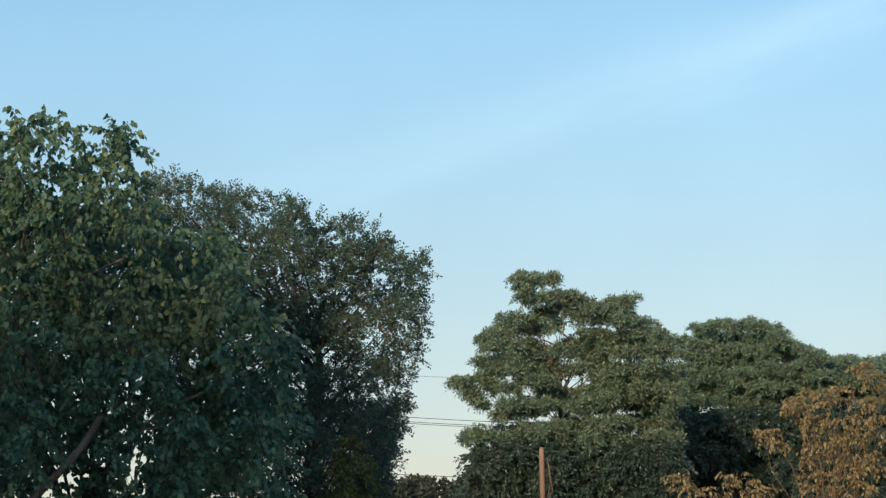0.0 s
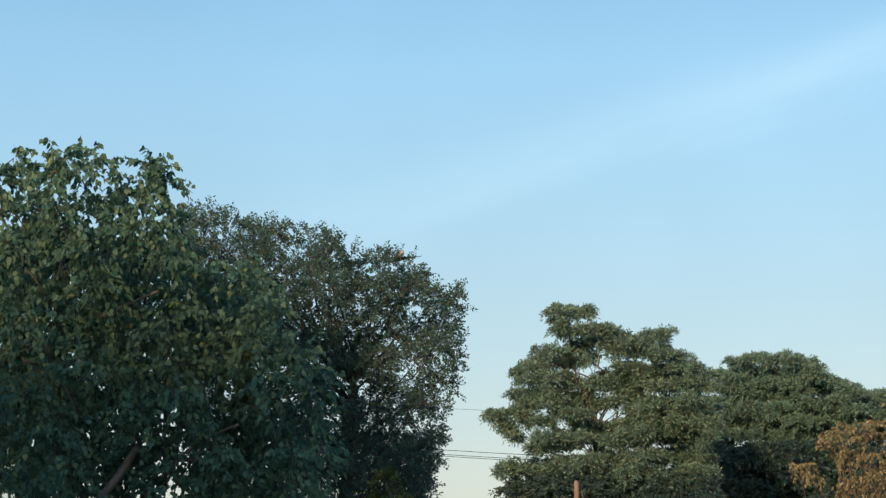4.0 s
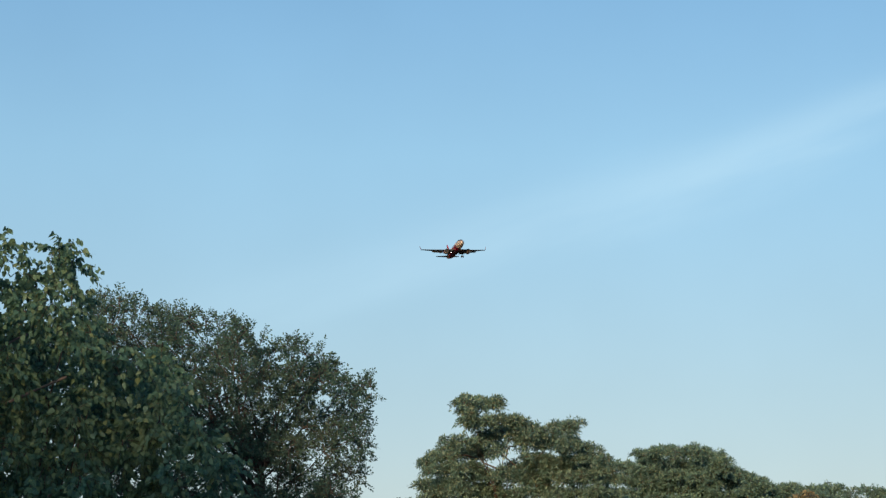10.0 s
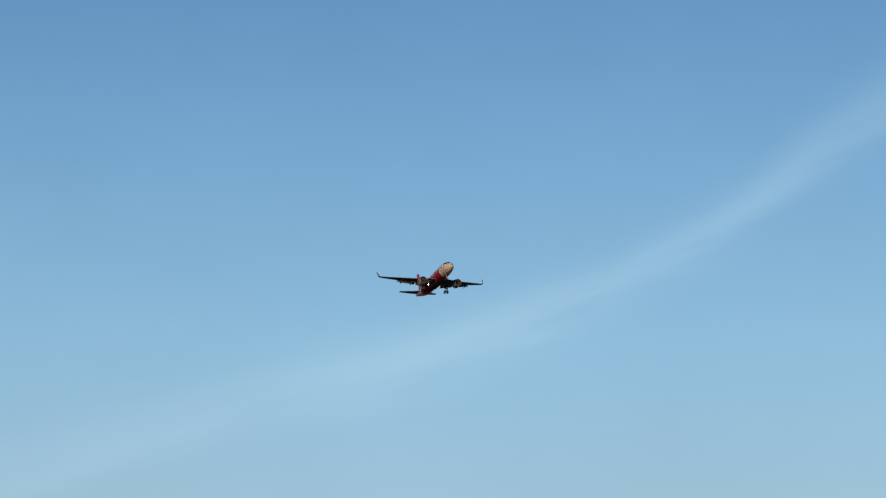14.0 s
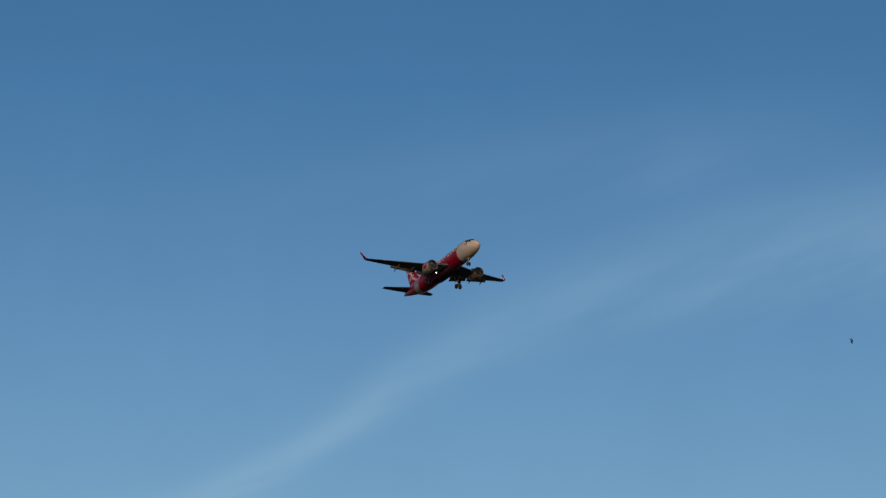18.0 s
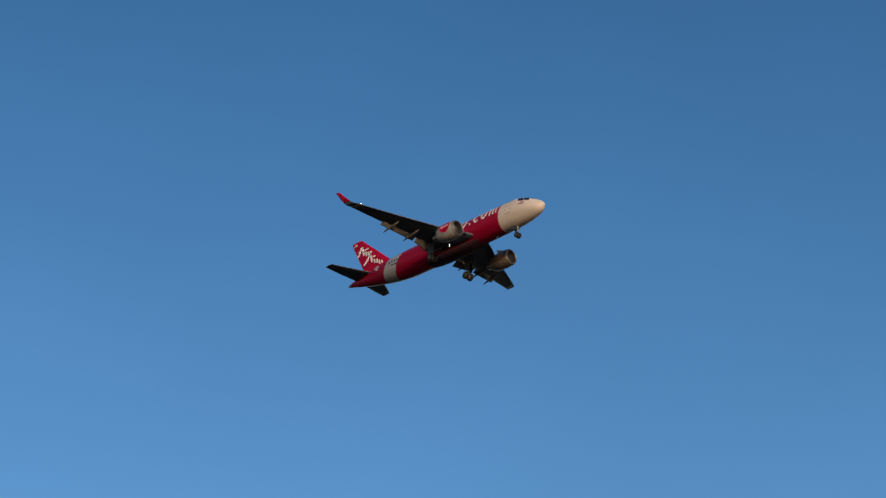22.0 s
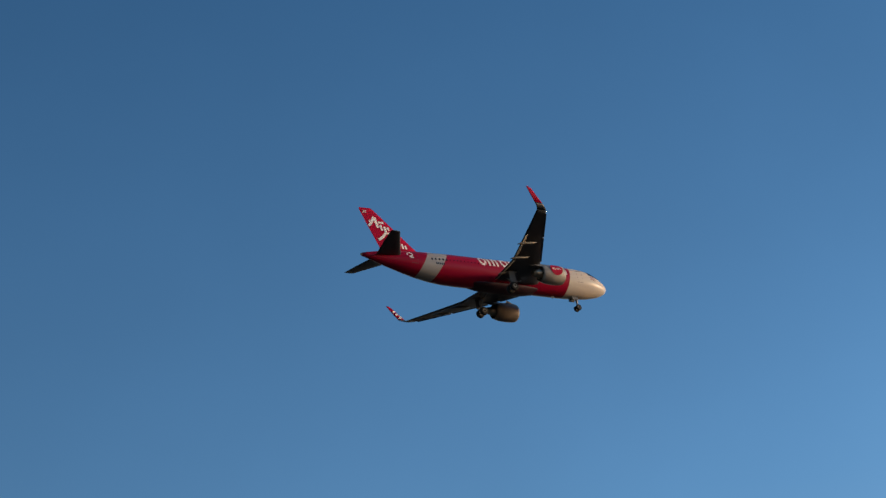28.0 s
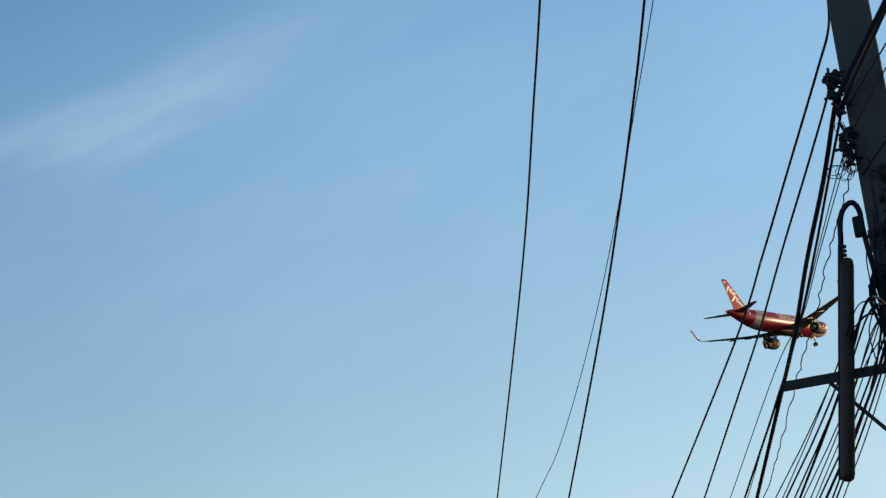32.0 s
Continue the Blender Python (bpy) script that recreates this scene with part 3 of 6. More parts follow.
LOBES_G = [
    (31.69, 7.58, 99.0, 0.92, 0.42), (32.10, 7.21, 100.1, 1.35, 0.69), (32.66, 7.67, 101.0, 0.77, 0.58), (32.94, 8.03, 100.5, 0.81, 0.67),
    (33.07, 7.43, 98.8, 0.96, 0.77), (32.71, 6.59, 98.2, 2.31, 1.15), (31.32, 6.42, 100.1, 1.54, 0.77), (31.61, 5.77, 98.8, 2.12, 0.96),
    (32.88, 5.61, 100.4, 2.31, 1.15), (31.58, 4.90, 98.2, 3.08, 1.54), (30.96, 5.57, 101.2, 1.35, 0.77), (32.17, 3.92, 99.5, 3.46, 1.54),
    (30.70, 4.28, 99.3, 2.31, 1.54)]
LOBES_F = [
    (18.81, 4.57, 46.3, 0.29, 0.27), (19.02, 4.02, 46.9, 0.32, 0.36), (18.64, 4.03, 46.2, 0.27, 0.32), (19.13, 3.47, 47.4, 0.40, 0.36),
    (18.47, 3.48, 46.9, 0.40, 0.36)]
LOBES_W = [
    (19.57, 3.69, 261.1, 1.80, 1.70), (20.06, 3.72, 264.4, 2.20, 1.60), (20.50, 3.67, 254.9, 1.80, 1.50), (21.00, 3.62, 259.7, 2.00, 1.50),
    (19.02, 3.65, 258.9, 2.00, 1.50)]
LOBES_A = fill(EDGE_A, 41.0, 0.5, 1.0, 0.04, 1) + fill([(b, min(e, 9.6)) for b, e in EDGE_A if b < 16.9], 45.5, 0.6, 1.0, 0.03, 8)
LOBES_B = fill(EDGE_B, 50.0, 0.47, 0.9, 0.055, 2) + fill([(17.9, 5.6), (19.6, 5.6), (19.85, 4.7), (19.5, 3.3), (17.9, 3.3)], 53.0, 0.45, 0.9, 0.03, 12)
LOBES_C = strung(TOP_C + MIDDLE_C + LOW_C, 93.5, 0.014, 3) + strung(TOP_C + MIDDLE_C + LOW_C, 96.5, 0.014, 13)
LOBES_D = strung(TOP_D + LOW_D, 110.5, 0.014, 5) + strung(TOP_D + LOW_D, 114.0, 0.014, 15)
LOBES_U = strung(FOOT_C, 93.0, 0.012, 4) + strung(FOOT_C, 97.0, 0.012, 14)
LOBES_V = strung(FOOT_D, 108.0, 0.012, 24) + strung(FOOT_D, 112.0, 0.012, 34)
LOBES_E = fill(EDGE_E, 120.0, 0.42, 0.5, 0.025, 6)
LOBES_H = strung(TOP_H + MIDDLE_H + LOW_H, 84.0, 0.012, 7)
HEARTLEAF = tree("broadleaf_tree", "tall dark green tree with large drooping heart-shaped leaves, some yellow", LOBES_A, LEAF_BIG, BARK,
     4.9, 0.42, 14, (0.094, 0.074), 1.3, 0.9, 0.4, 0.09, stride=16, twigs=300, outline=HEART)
tree("fig_tree", "dense rounded dark green tree with small leaves and bare inner twigs", LOBES_B, LEAF_FINE, BARK,
     5.2, 0.27, 20, (0.056, 0.031), 0.2, 1.0, 0.05, 0.10, stride=3, knee=(18.2, 6.5, 50.5), up=0.3, twigs=900)
SPREADING = dict(flat=True, group="spreading trees", up=0.35, tuft=7, lie=2.2)
LAYERED = tree("rain_tree", "layered spreading green tree with flat tiers of fine leaves", LOBES_C, LEAF_FLAT, BARK_RED,
     6.2, 0.28, 15, (0.12, 0.044), 0.35, 0.9, 0.45, 0.075, stride=9, knee=(22.93, 5.61, 95.0), twigs=300, **SPREADING)
BROAD = tree("rain_tree", "broad green spreading tree with bare grey branches below its top", LOBES_D, LEAF_SOFT, BARK_RED,
     6.5, 0.30, 15, (0.13, 0.048), 0.35, 0.9, 0.45, 0.10, stride=11, knee=(26.35, 5.9, 112.0), twigs=300, **SPREADING)
tree("rain_tree", "low flat-topped green spreading tree", LOBES_E, LEAF_SOFT, BARK_RED,
     5.0, 0.40, 16, (0.15, 0.052), 0.4, 0.9, 0.5, 0.10, stride=5, twigs=80, **SPREADING)
tree("rain_tree", "green tree with a ragged narrow top", LOBES_G, LEAF_FLAT, BARK_RED,
     13.0, 0.40, 18, (0.14, 0.046), 0.4, 0.9, 0.5, 0.10, stride=2, twigs=80, **SPREADING)
UNDER = dict(group="understorey trees", up=0.2, twigs=100)
tree("understorey_tree", "dark green bushy tree under the spreading tiers, shade in its leaf colour", LOBES_U, LEAF_UNDER_SHADED, BARK,
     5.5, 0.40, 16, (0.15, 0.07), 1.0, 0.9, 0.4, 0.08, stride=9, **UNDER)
tree("understorey_tree", "dark green bushy tree behind the dry leaves, shade in its leaf colour", LOBES_V, LEAF_UNDER_SHADED, BARK,
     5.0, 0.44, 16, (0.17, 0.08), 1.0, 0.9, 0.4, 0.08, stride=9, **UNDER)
tree("dry_tree", "tree with hanging dry golden-brown leaves", LOBES_H, LEAF_DRY, BARK_RED,
     1.3, 0.26, 8, (0.14, 0.08), 1.4, 0.9, 0.5, 0.07, twigs=200, stride=4)
tree("young_tree", "small yellow-green tree beneath the fig tree", LOBES_F, LEAF_PALE, BARK,
     8.0, 0.26, 12, (0.09, 0.05), 0.5, 1.0, 0.3, 0.05)


def bare_boughs(owner, courses, distance, radius, mat):
    """Leafless boughs that show before a crown, as parts of their tree."""
    base = Vector(owner.location)
    for course in courses:
        pts = [spot(b, e, distance + 0.15 * math.sin(7 * b)) for b, e in course]
        v, f = tube(smooth_path(pts, 4), radius, 6)
        mesh_object("bare_bough", [Vector(p) - base for p in v], f, mat, owner, smooth=True)


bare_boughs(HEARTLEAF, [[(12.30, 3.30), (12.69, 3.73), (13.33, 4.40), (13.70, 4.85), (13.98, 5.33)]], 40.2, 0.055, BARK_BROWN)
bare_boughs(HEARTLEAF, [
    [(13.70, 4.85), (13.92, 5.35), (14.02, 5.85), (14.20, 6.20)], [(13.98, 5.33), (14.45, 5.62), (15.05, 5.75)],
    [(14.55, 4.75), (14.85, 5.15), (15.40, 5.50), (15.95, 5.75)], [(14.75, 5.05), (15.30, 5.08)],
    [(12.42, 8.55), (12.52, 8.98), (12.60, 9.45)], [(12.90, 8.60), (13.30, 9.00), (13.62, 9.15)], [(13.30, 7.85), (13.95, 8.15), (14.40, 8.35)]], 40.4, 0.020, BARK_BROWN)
bare_boughs(LAYERED, [
    [(22.58, 6.70), (22.78, 6.62), (23.00, 6.51)],
    [(22.84, 6.93), (23.00, 6.81), (23.17, 6.66), (23.21, 6.60)],
    [(23.19, 7.03), (23.29, 7.16), (23.50, 7.20)],
    [(23.00, 6.81), (23.06, 7.01), (23.19, 7.03)],
    [(22.93, 5.54), (22.91, 5.75), (22.71, 5.84)],
    [(22.91, 5.75), (22.99, 5.94), (23.13, 6.00)],
    [(23.28, 5.48), (23.34, 5.76), (23.38, 5.94)],
    [(24.53, 5.69), (24.76, 5.73), (24.93, 5.71)],
    [(21.96, 6.83), (22.19, 6.86), (22.47, 6.79)]], 94.1, 0.024, BARK_RED)
bare_boughs(BROAD, [
    [(26.11, 5.46), (26.14, 5.67), (26.26, 5.88), (26.64, 5.93)],
    [(26.14, 5.67), (26.07, 5.79), (25.86, 5.84)],
    [(26.46, 5.55), (26.52, 5.73), (26.70, 5.80), (26.91, 5.79)],
    [(26.52, 5.73), (26.47, 5.88), (26.40, 5.91)],
    [(25.61, 5.49), (25.73, 5.68), (25.92, 5.75), (26.23, 5.72)],
    [(25.73, 5.68), (25.67, 5.84), (25.53, 5.89)],
    [(25.44, 6.01), (25.56, 6.18), (25.73, 6.29)],
    [(25.56, 6.18), (25.44, 6.30)],
    [(26.27, 5.48), (26.41, 5.57), (26.74, 5.54)],
    [(27.42, 5.53), (27.50, 5.71), (27.64, 5.92)],
    [(27.50, 5.71), (27.68, 5.66)]], 110.6, 0.017, BARK_GREY)


def far_woods():
    starts, ways = sprays(LOBES_W, 10.0, 1.0, False, 0.2)
    v, f = leaves(starts, ways, 14, 1.0, (0.5, 0.3), 0.2, 1.0, 0.2, KITE)
    ob = leaf_mesh("far_woods", v, f, LEAF_FAR, None)
    tagged(ob, "distant hazy line of green trees", "woods", kind="stuff")


far_woods()


def post():
    base = spot(22.56, 0, 80.0)
    base.z = 0
    top = spot(22.54, 4.60, 80.0)
    t = thing("wooden_post", "weathered reddish-brown post standing before the trees", "post", base)
    h = top.z
    rings = []
    for z, r in ((-0.3, 0.088), (h * 0.5, 0.078), (h - 0.12, 0.07), (h - 0.05, 0.066), (h, 0.05)):
        rings.append([Vector((r * math.cos(a) * (1 + 0.06 * math.sin(3 * a)), r * math.sin(a), z)) + (top - base - Vector((0, 0, h))) * (z / h) for a in (2 * math.pi * k / 12 for k in range(12))])
    v, f = loft(rings)
    mesh_object("shaft", v, f, RUST, t, smooth=True)
    for k, (dx, dz) in enumerate(((0.13, -0.05), (0.19, -0.25))):
        v, f = tube([Vector((0.05, 0, h - 0.05)), Vector((0.05 + dx * 0.7, 0, h - 0.25 + dz)), Vector((0.08 + dx, 0, h - 0.9 + dz)), Vector((0.08, 0, h - 1.5))], 0.008, 5)
        mesh_object("wire", v, f, RUST, t)


post()


def sag(a, b, drop, steps=24):
    a, b = Vector(a), Vector(b)
    return [a.lerp(b, i / steps) - Vector((0, 0, 4 * drop * (i / steps) * (1 - i / steps))) for i in range(steps + 1)]


def cable(a, b, drop, radius, label="thin black overhead cable", group="", sides=5, steps=24):
    v, f = tube(sag(a, b, drop, steps), radius, sides)
    ob = mesh_object("overhead_cable", v, f, CABLE, None, smooth=True)
    return tagged(ob, label, "cable", group)


for e0, e1 in ((5.36, 5.18), (5.27, 5.10), (5.24, 5.06), (6.12, 6.10), (4.20, 4.17)):
    cable(spot(17.5, e0 + 0.1, 112), spot(26.2, e1 - 0.215, 112), 0.25, 0.011 if e0 < 6 else 0.006, group="cables behind the trees")


# ---- the airliner: body axes x forward from the nose, y to its left, z up ----
def paint(red, pale, grey):
    """Red fuselage, pale nose, slanting pale band before the tail, sooty streaks."""
    def build(n, l, b):
        c = n.new("ShaderNodeTexCoord")
        sp = n.new("ShaderNodeSeparateXYZ")
        l.new(c.outputs["Object"], sp.inputs[0])

        def step(lo, soft, slope, flip=False):
            a = n.new("ShaderNodeMath")
            a.operation = "MULTIPLY_ADD"
            l.new(sp.outputs["Z"], a.inputs[0])
            a.inputs[1].default_value = slope
            l.new(sp.outputs["X"], a.inputs[2])
            r = n.new("ShaderNodeMapRange")
            l.new(a.outputs[0], r.inputs[0])
            r.inputs[1].default_value, r.inputs[2].default_value = lo - soft, lo + soft
            if flip:
                r.inputs[3].default_value, r.inputs[4].default_value = 1, 0
            return r.outputs[0]

        def mul(x, y, op="MULTIPLY"):
            m = n.new("ShaderNodeMath")
            m.operation = op
            l.new(x, m.inputs[0])
            l.new(y, m.inputs[1])
            return m.outputs[0]
        nose = step(-6.85, 0.04, -0.20)
        bnd = mul(step(-29.1, 0.04, -0.55), step(-26.35, 0.04, -0.62, True))
        white = mul(nose, bnd, "MAXIMUM")
        t = n.new("ShaderNodeTexNoise")
        t.inputs["Scale"].default_value, t.inputs["Detail"].default_value = 0.6, 6
        mp = n.new("ShaderNodeMapping")
        mp.inputs["Scale"].default_value = (0.35, 1, 2.5)
        l.new(c.outputs["Object"], mp.inputs[0])
        l.new(mp.outputs[0], t.inputs["Vector"])
        m1 = n.new("ShaderNodeMix")
        m1.data_type = "RGBA"
        l.new(white, m1.inputs["Factor"])
        m0 = n.new("ShaderNodeMix")
        m0.data_type = "RGBA"
        l.new(bnd, m0.inputs["Factor"])
        m0.inputs[6].default_value, m0.inputs[7].default_value = (*pale, 1), (*grey, 1)
        m1.inputs[6].default_value = (*red, 1)
        l.new(m0.outputs[2], m1.inputs[7])
        r = n.new("ShaderNodeMapRange")
        l.new(t.outputs["Fac"], r.inputs[0])
        r.inputs[1].default_value, r.inputs[2].default_value = 0.35, 0.75
        r.inputs[3].default_value, r.inputs[4].default_value = 1.0, 0.86
        m2 = n.new("ShaderNodeMix")
        m2.data_type, m2.blend_type = "RGBA", "MULTIPLY"
        m2.inputs["Factor"].default_value = 1
        l.new(m1.outputs[2], m2.inputs[6])
        l.new(r.outputs[0], m2.inputs[7])
        l.new(m2.outputs[2], b.inputs["Base Color"])
        b.inputs["Roughness"].default_value = 0.30
        b.inputs["Specular IOR Level"].default_value = 0.14
    return build


FUSE = material("airliner_paint", paint((0.225, 0.002, 0.021), (0.45, 0.405, 0.355), (0.27, 0.262, 0.26)))
REDP = material("red_paint", noisy(0.7, (0.265, 0.003, 0.024), (0.32, 0.004, 0.030), (0.34, 0.44)))
REDP.node_tree.nodes["Principled BSDF"].inputs["Specular IOR Level"].default_value = 0.05
WHITEP = material("white_paint", noisy(0.9, (0.56, 0.55, 0.53), (0.66, 0.65, 0.63), (0.3, 0.42)))
NACP = material("cowl_paint", noisy(1.2, (0.22, 0.20, 0.175), (0.30, 0.275, 0.245), (0.4, 0.55)))
# browner copy of the cowl paint, with the left engine's shade in its colour
NACP_SHADED = material("shaded_cowl", noisy(1.2, (0.10, 0.078, 0.058), (0.16, 0.125, 0.095), (0.35, 0.5)))
# light wing grey taken down to near-black: underside shade held in the paint
GREYP_SHADED = material("shaded_grey_paint", noisy(0.5, (0.021, 0.026, 0.036), (0.034, 0.040, 0.052), (0.42, 0.6), fine=3))
FLAPP = material("flap_paint", noisy(0.8, (0.055, 0.050, 0.044), (0.085, 0.078, 0.068), (0.45, 0.6)))
BELLY_SHADED = material("shaded_belly_paint", noisy(0.6, (0.026, 0.012, 0.020), (0.050, 0.020, 0.028), (0.5, 0.65)))
LIP = material("bare_metal", noisy(2, (0.11, 0.105, 0.10), (0.17, 0.16, 0.15), (0.45, 0.6)), metal=0.8)
HOTMETAL = material("hot_metal", noisy(2, (0.20, 0.16, 0.12), (0.32, 0.27, 0.21), (0.35, 0.5)), metal=0.9)
NAVY = material("navy_paint", noisy(2, (0.02, 0.025, 0.09), (0.03, 0.035, 0.11), (0.3, 0.45)))
FAN = material("fan_dark", noisy(3, (0.015, 0.015, 0.017), (0.04, 0.04, 0.045), (0.4, 0.6)))
PANE = material("dark_glass", color=(0.012, 0.014, 0.018), rough=0.08)
TYRE = material("tyre_rubber", noisy(5, (0.008, 0.008, 0.008), (0.016, 0.016, 0.016), (0.75, 0.9)))
for m in (TYRE, BELLY_SHADED):
    m.node_tree.nodes["Principled BSDF"].inputs["Specular IOR Level"].default_value = 0.15
GEARP = material("gear_paint", noisy(3, (0.10, 0.10, 0.10), (0.17, 0.168, 0.165), (0.45, 0.65)))


def glow_material(name, color, power):
    def build(n, l, b):
        b.inputs["Emission Color"].default_value = (*color, 1)
        b.inputs["Emission Strength"].default_value = power
    return material(name, build, color, 0.3)


LAMP = glow_material("landing_lamp", (1.0, 0.95, 0.85), 20.0)

FUSE_RINGS = [  # x, centre height, half width, half height
    (0.0, -0.36, 0.03, 0.03), (-0.06, -0.36, 0.22, 0.22), (-0.22, -0.37, 0.46, 0.45), (-0.55, -0.37, 0.76, 0.74), (-1.05, -0.33, 1.06, 1.02),
    (-1.7, -0.25, 1.34, 1.30), (-2.3, -0.14, 1.52, 1.54), (-3.1, -0.05, 1.71, 1.79), (-4.2, 0.0, 1.87, 1.96), (-5.6, 0.0, 1.96, 2.05), (-7.2, 0.0, 1.975, 2.07),
    (-12, 0.0, 1.975, 2.07), (-18, 0.0, 1.975, 2.07), (-23.6, 0.0, 1.975, 2.07), (-25.5, 0.02, 1.93, 2.05), (-27.5, 0.10, 1.80, 1.93),
    (-29.5, 0.26, 1.58, 1.75), (-31.5, 0.46, 1.28, 1.47), (-33.5, 0.66, 0.93, 1.13), (-35.3, 0.81, 0.60, 0.76), (-36.7, 0.92, 0.34, 0.40), (-37.45, 0.93, 0.17, 0.22)]


def fuse_at(x):
    for (x0, *a), (x1, *b) in zip(FUSE_RINGS, FUSE_RINGS[1:]):
        if x1 <= x <= x0:
            u = (x - x0) / (x1 - x0)
            return [p + (q - p) * u for p, q in zip(a, b)]
    return list(FUSE_RINGS[-1][1:])


def on_skin(x, angle, out=0.0):
    """A point on the fuselage: angle from the right side (0) up over the top (90) to the left."""
    zc, ry, rz = fuse_at(x)
    a = radians(angle)
    return Vector((x, -(ry + out) * math.cos(a), zc + (rz + out) * math.sin(a)))


def skin_patch(x0, x1, a0, a1, out, slant=0.0, steps=3, thick=0.02):
    """A thin raised panel that follows the skin."""
    v, f, k = [], [], steps + 1
    for o in (out, out + thick):
        for i in range(k):
            for j in range(k):
                u, w = i / steps, j / steps
                v.append(on_skin(x0 + (x1 - x0) * u + slant * w, a0 + (a1 - a0) * w, o))
    n = k * k
    for i in range(steps):
        for j in range(steps):
            a = i * k + j
            q = (a, a + 1, a + k + 1, a + k)
            f += [q[::-1], tuple(x + n for x in q)]
    rim = [i for i in range(k)] + [i * k + steps for i in range(1, k)] + [steps * k + j for j in range(steps - 1, -1, -1)] + [i * k for i in range(steps - 1, 0, -1)]
    for a, b in zip(rim, rim[1:] + rim[:1]):
        f.append((a, b, b + n, a + n))
    return v, f


def soft(points, per=5):
    """A flat soft curve through (x, z) points."""
    return [(p.x, p.z) for p in smooth_path([Vector((x, 0, z)) for x, z in points], per)]


def ribbon(points, width, place, thick=0.012):
    """A painted stroke of even width along flat points; place(a, b, out) lays it on a surface."""
    fine = []
    for (xa, za), (xb, zb) in zip(points, points[1:]):
        k = max(1, int(math.hypot(xb - xa, zb - za) / 0.08))
        fine += [(xa + (xb - xa) * i / k, za + (zb - za) * i / k) for i in range(k)]
    points = fine + [points[-1]]
    v, f, n = [], [], len(points)
    for i, (x, z) in enumerate(points):
        (xa, za), (xb, zb) = points[max(0, i - 1)], points[min(n - 1, i + 1)]
        k = math.hypot(xb - xa, zb - za) or 1.0
        nx, nz = -(zb - za) / k * width / 2, (xb - xa) / k * width / 2
        v += [place(x + nx, z + nz, 0.0), place(x - nx, z - nz, 0.0), place(x + nx, z + nz, thick), place(x - nx, z - nz, thick)]
    for i in range(n - 1):
        a, b = 4 * i, 4 * i + 4
        f += [(a + 2, a + 3, b + 3, b + 2), (a, a + 2, b + 2, b), (a + 1, b + 1, b + 3, a + 3)]
    f += [(0, 1, 3, 2), (4 * n - 4, 4 * n - 2, 4 * n - 1, 4 * n - 3)]
    return v, f


def airfoil(xle, chord, y, z, thick, twist=0.0):
    pts = []
    for u, s in ((0, 0), (0.03, 0.45), (0.12, 0.85), (0.32, 1.0), (0.6, 0.72), (0.85, 0.28), (1.0, 0.03), (0.85, -0.10), (0.6, -0.32), (0.32, -0.55), (0.12, -0.5), (0.03, -0.28)):
        pts.append(Vector((xle - chord * u, y, z + thick * chord * 0.62 * s - math.tan(radians(twist)) * (u - 0.3) * chord * -1)))
    return pts


def mirrored(v, side):
    return [Vector((p[0], p[1] * side, p[2])) for p in v]


def turned(f, side):
    return f if side > 0 else [tuple(reversed(q)) for q in f]


def wing_at(y):
    """Leading edge x, chord, height of the wing at a span station."""
    table = [(0.0, -11.0, 7.8, -1.32), (2.0, -12.05, 6.7, -1.22), (6.4, -14.5, 4.3, -0.78), (16.75, -19.95, 1.4, 0.62)]
    for (y0, *a), (y1, *b) in zip(table, table[1:]):
        if y <= y1:
            u = (y - y0) / (y1 - y0)
            r = [p + (q - p) * u for p, q in zip(a, b)]
            return r
    return table[-1][1:]


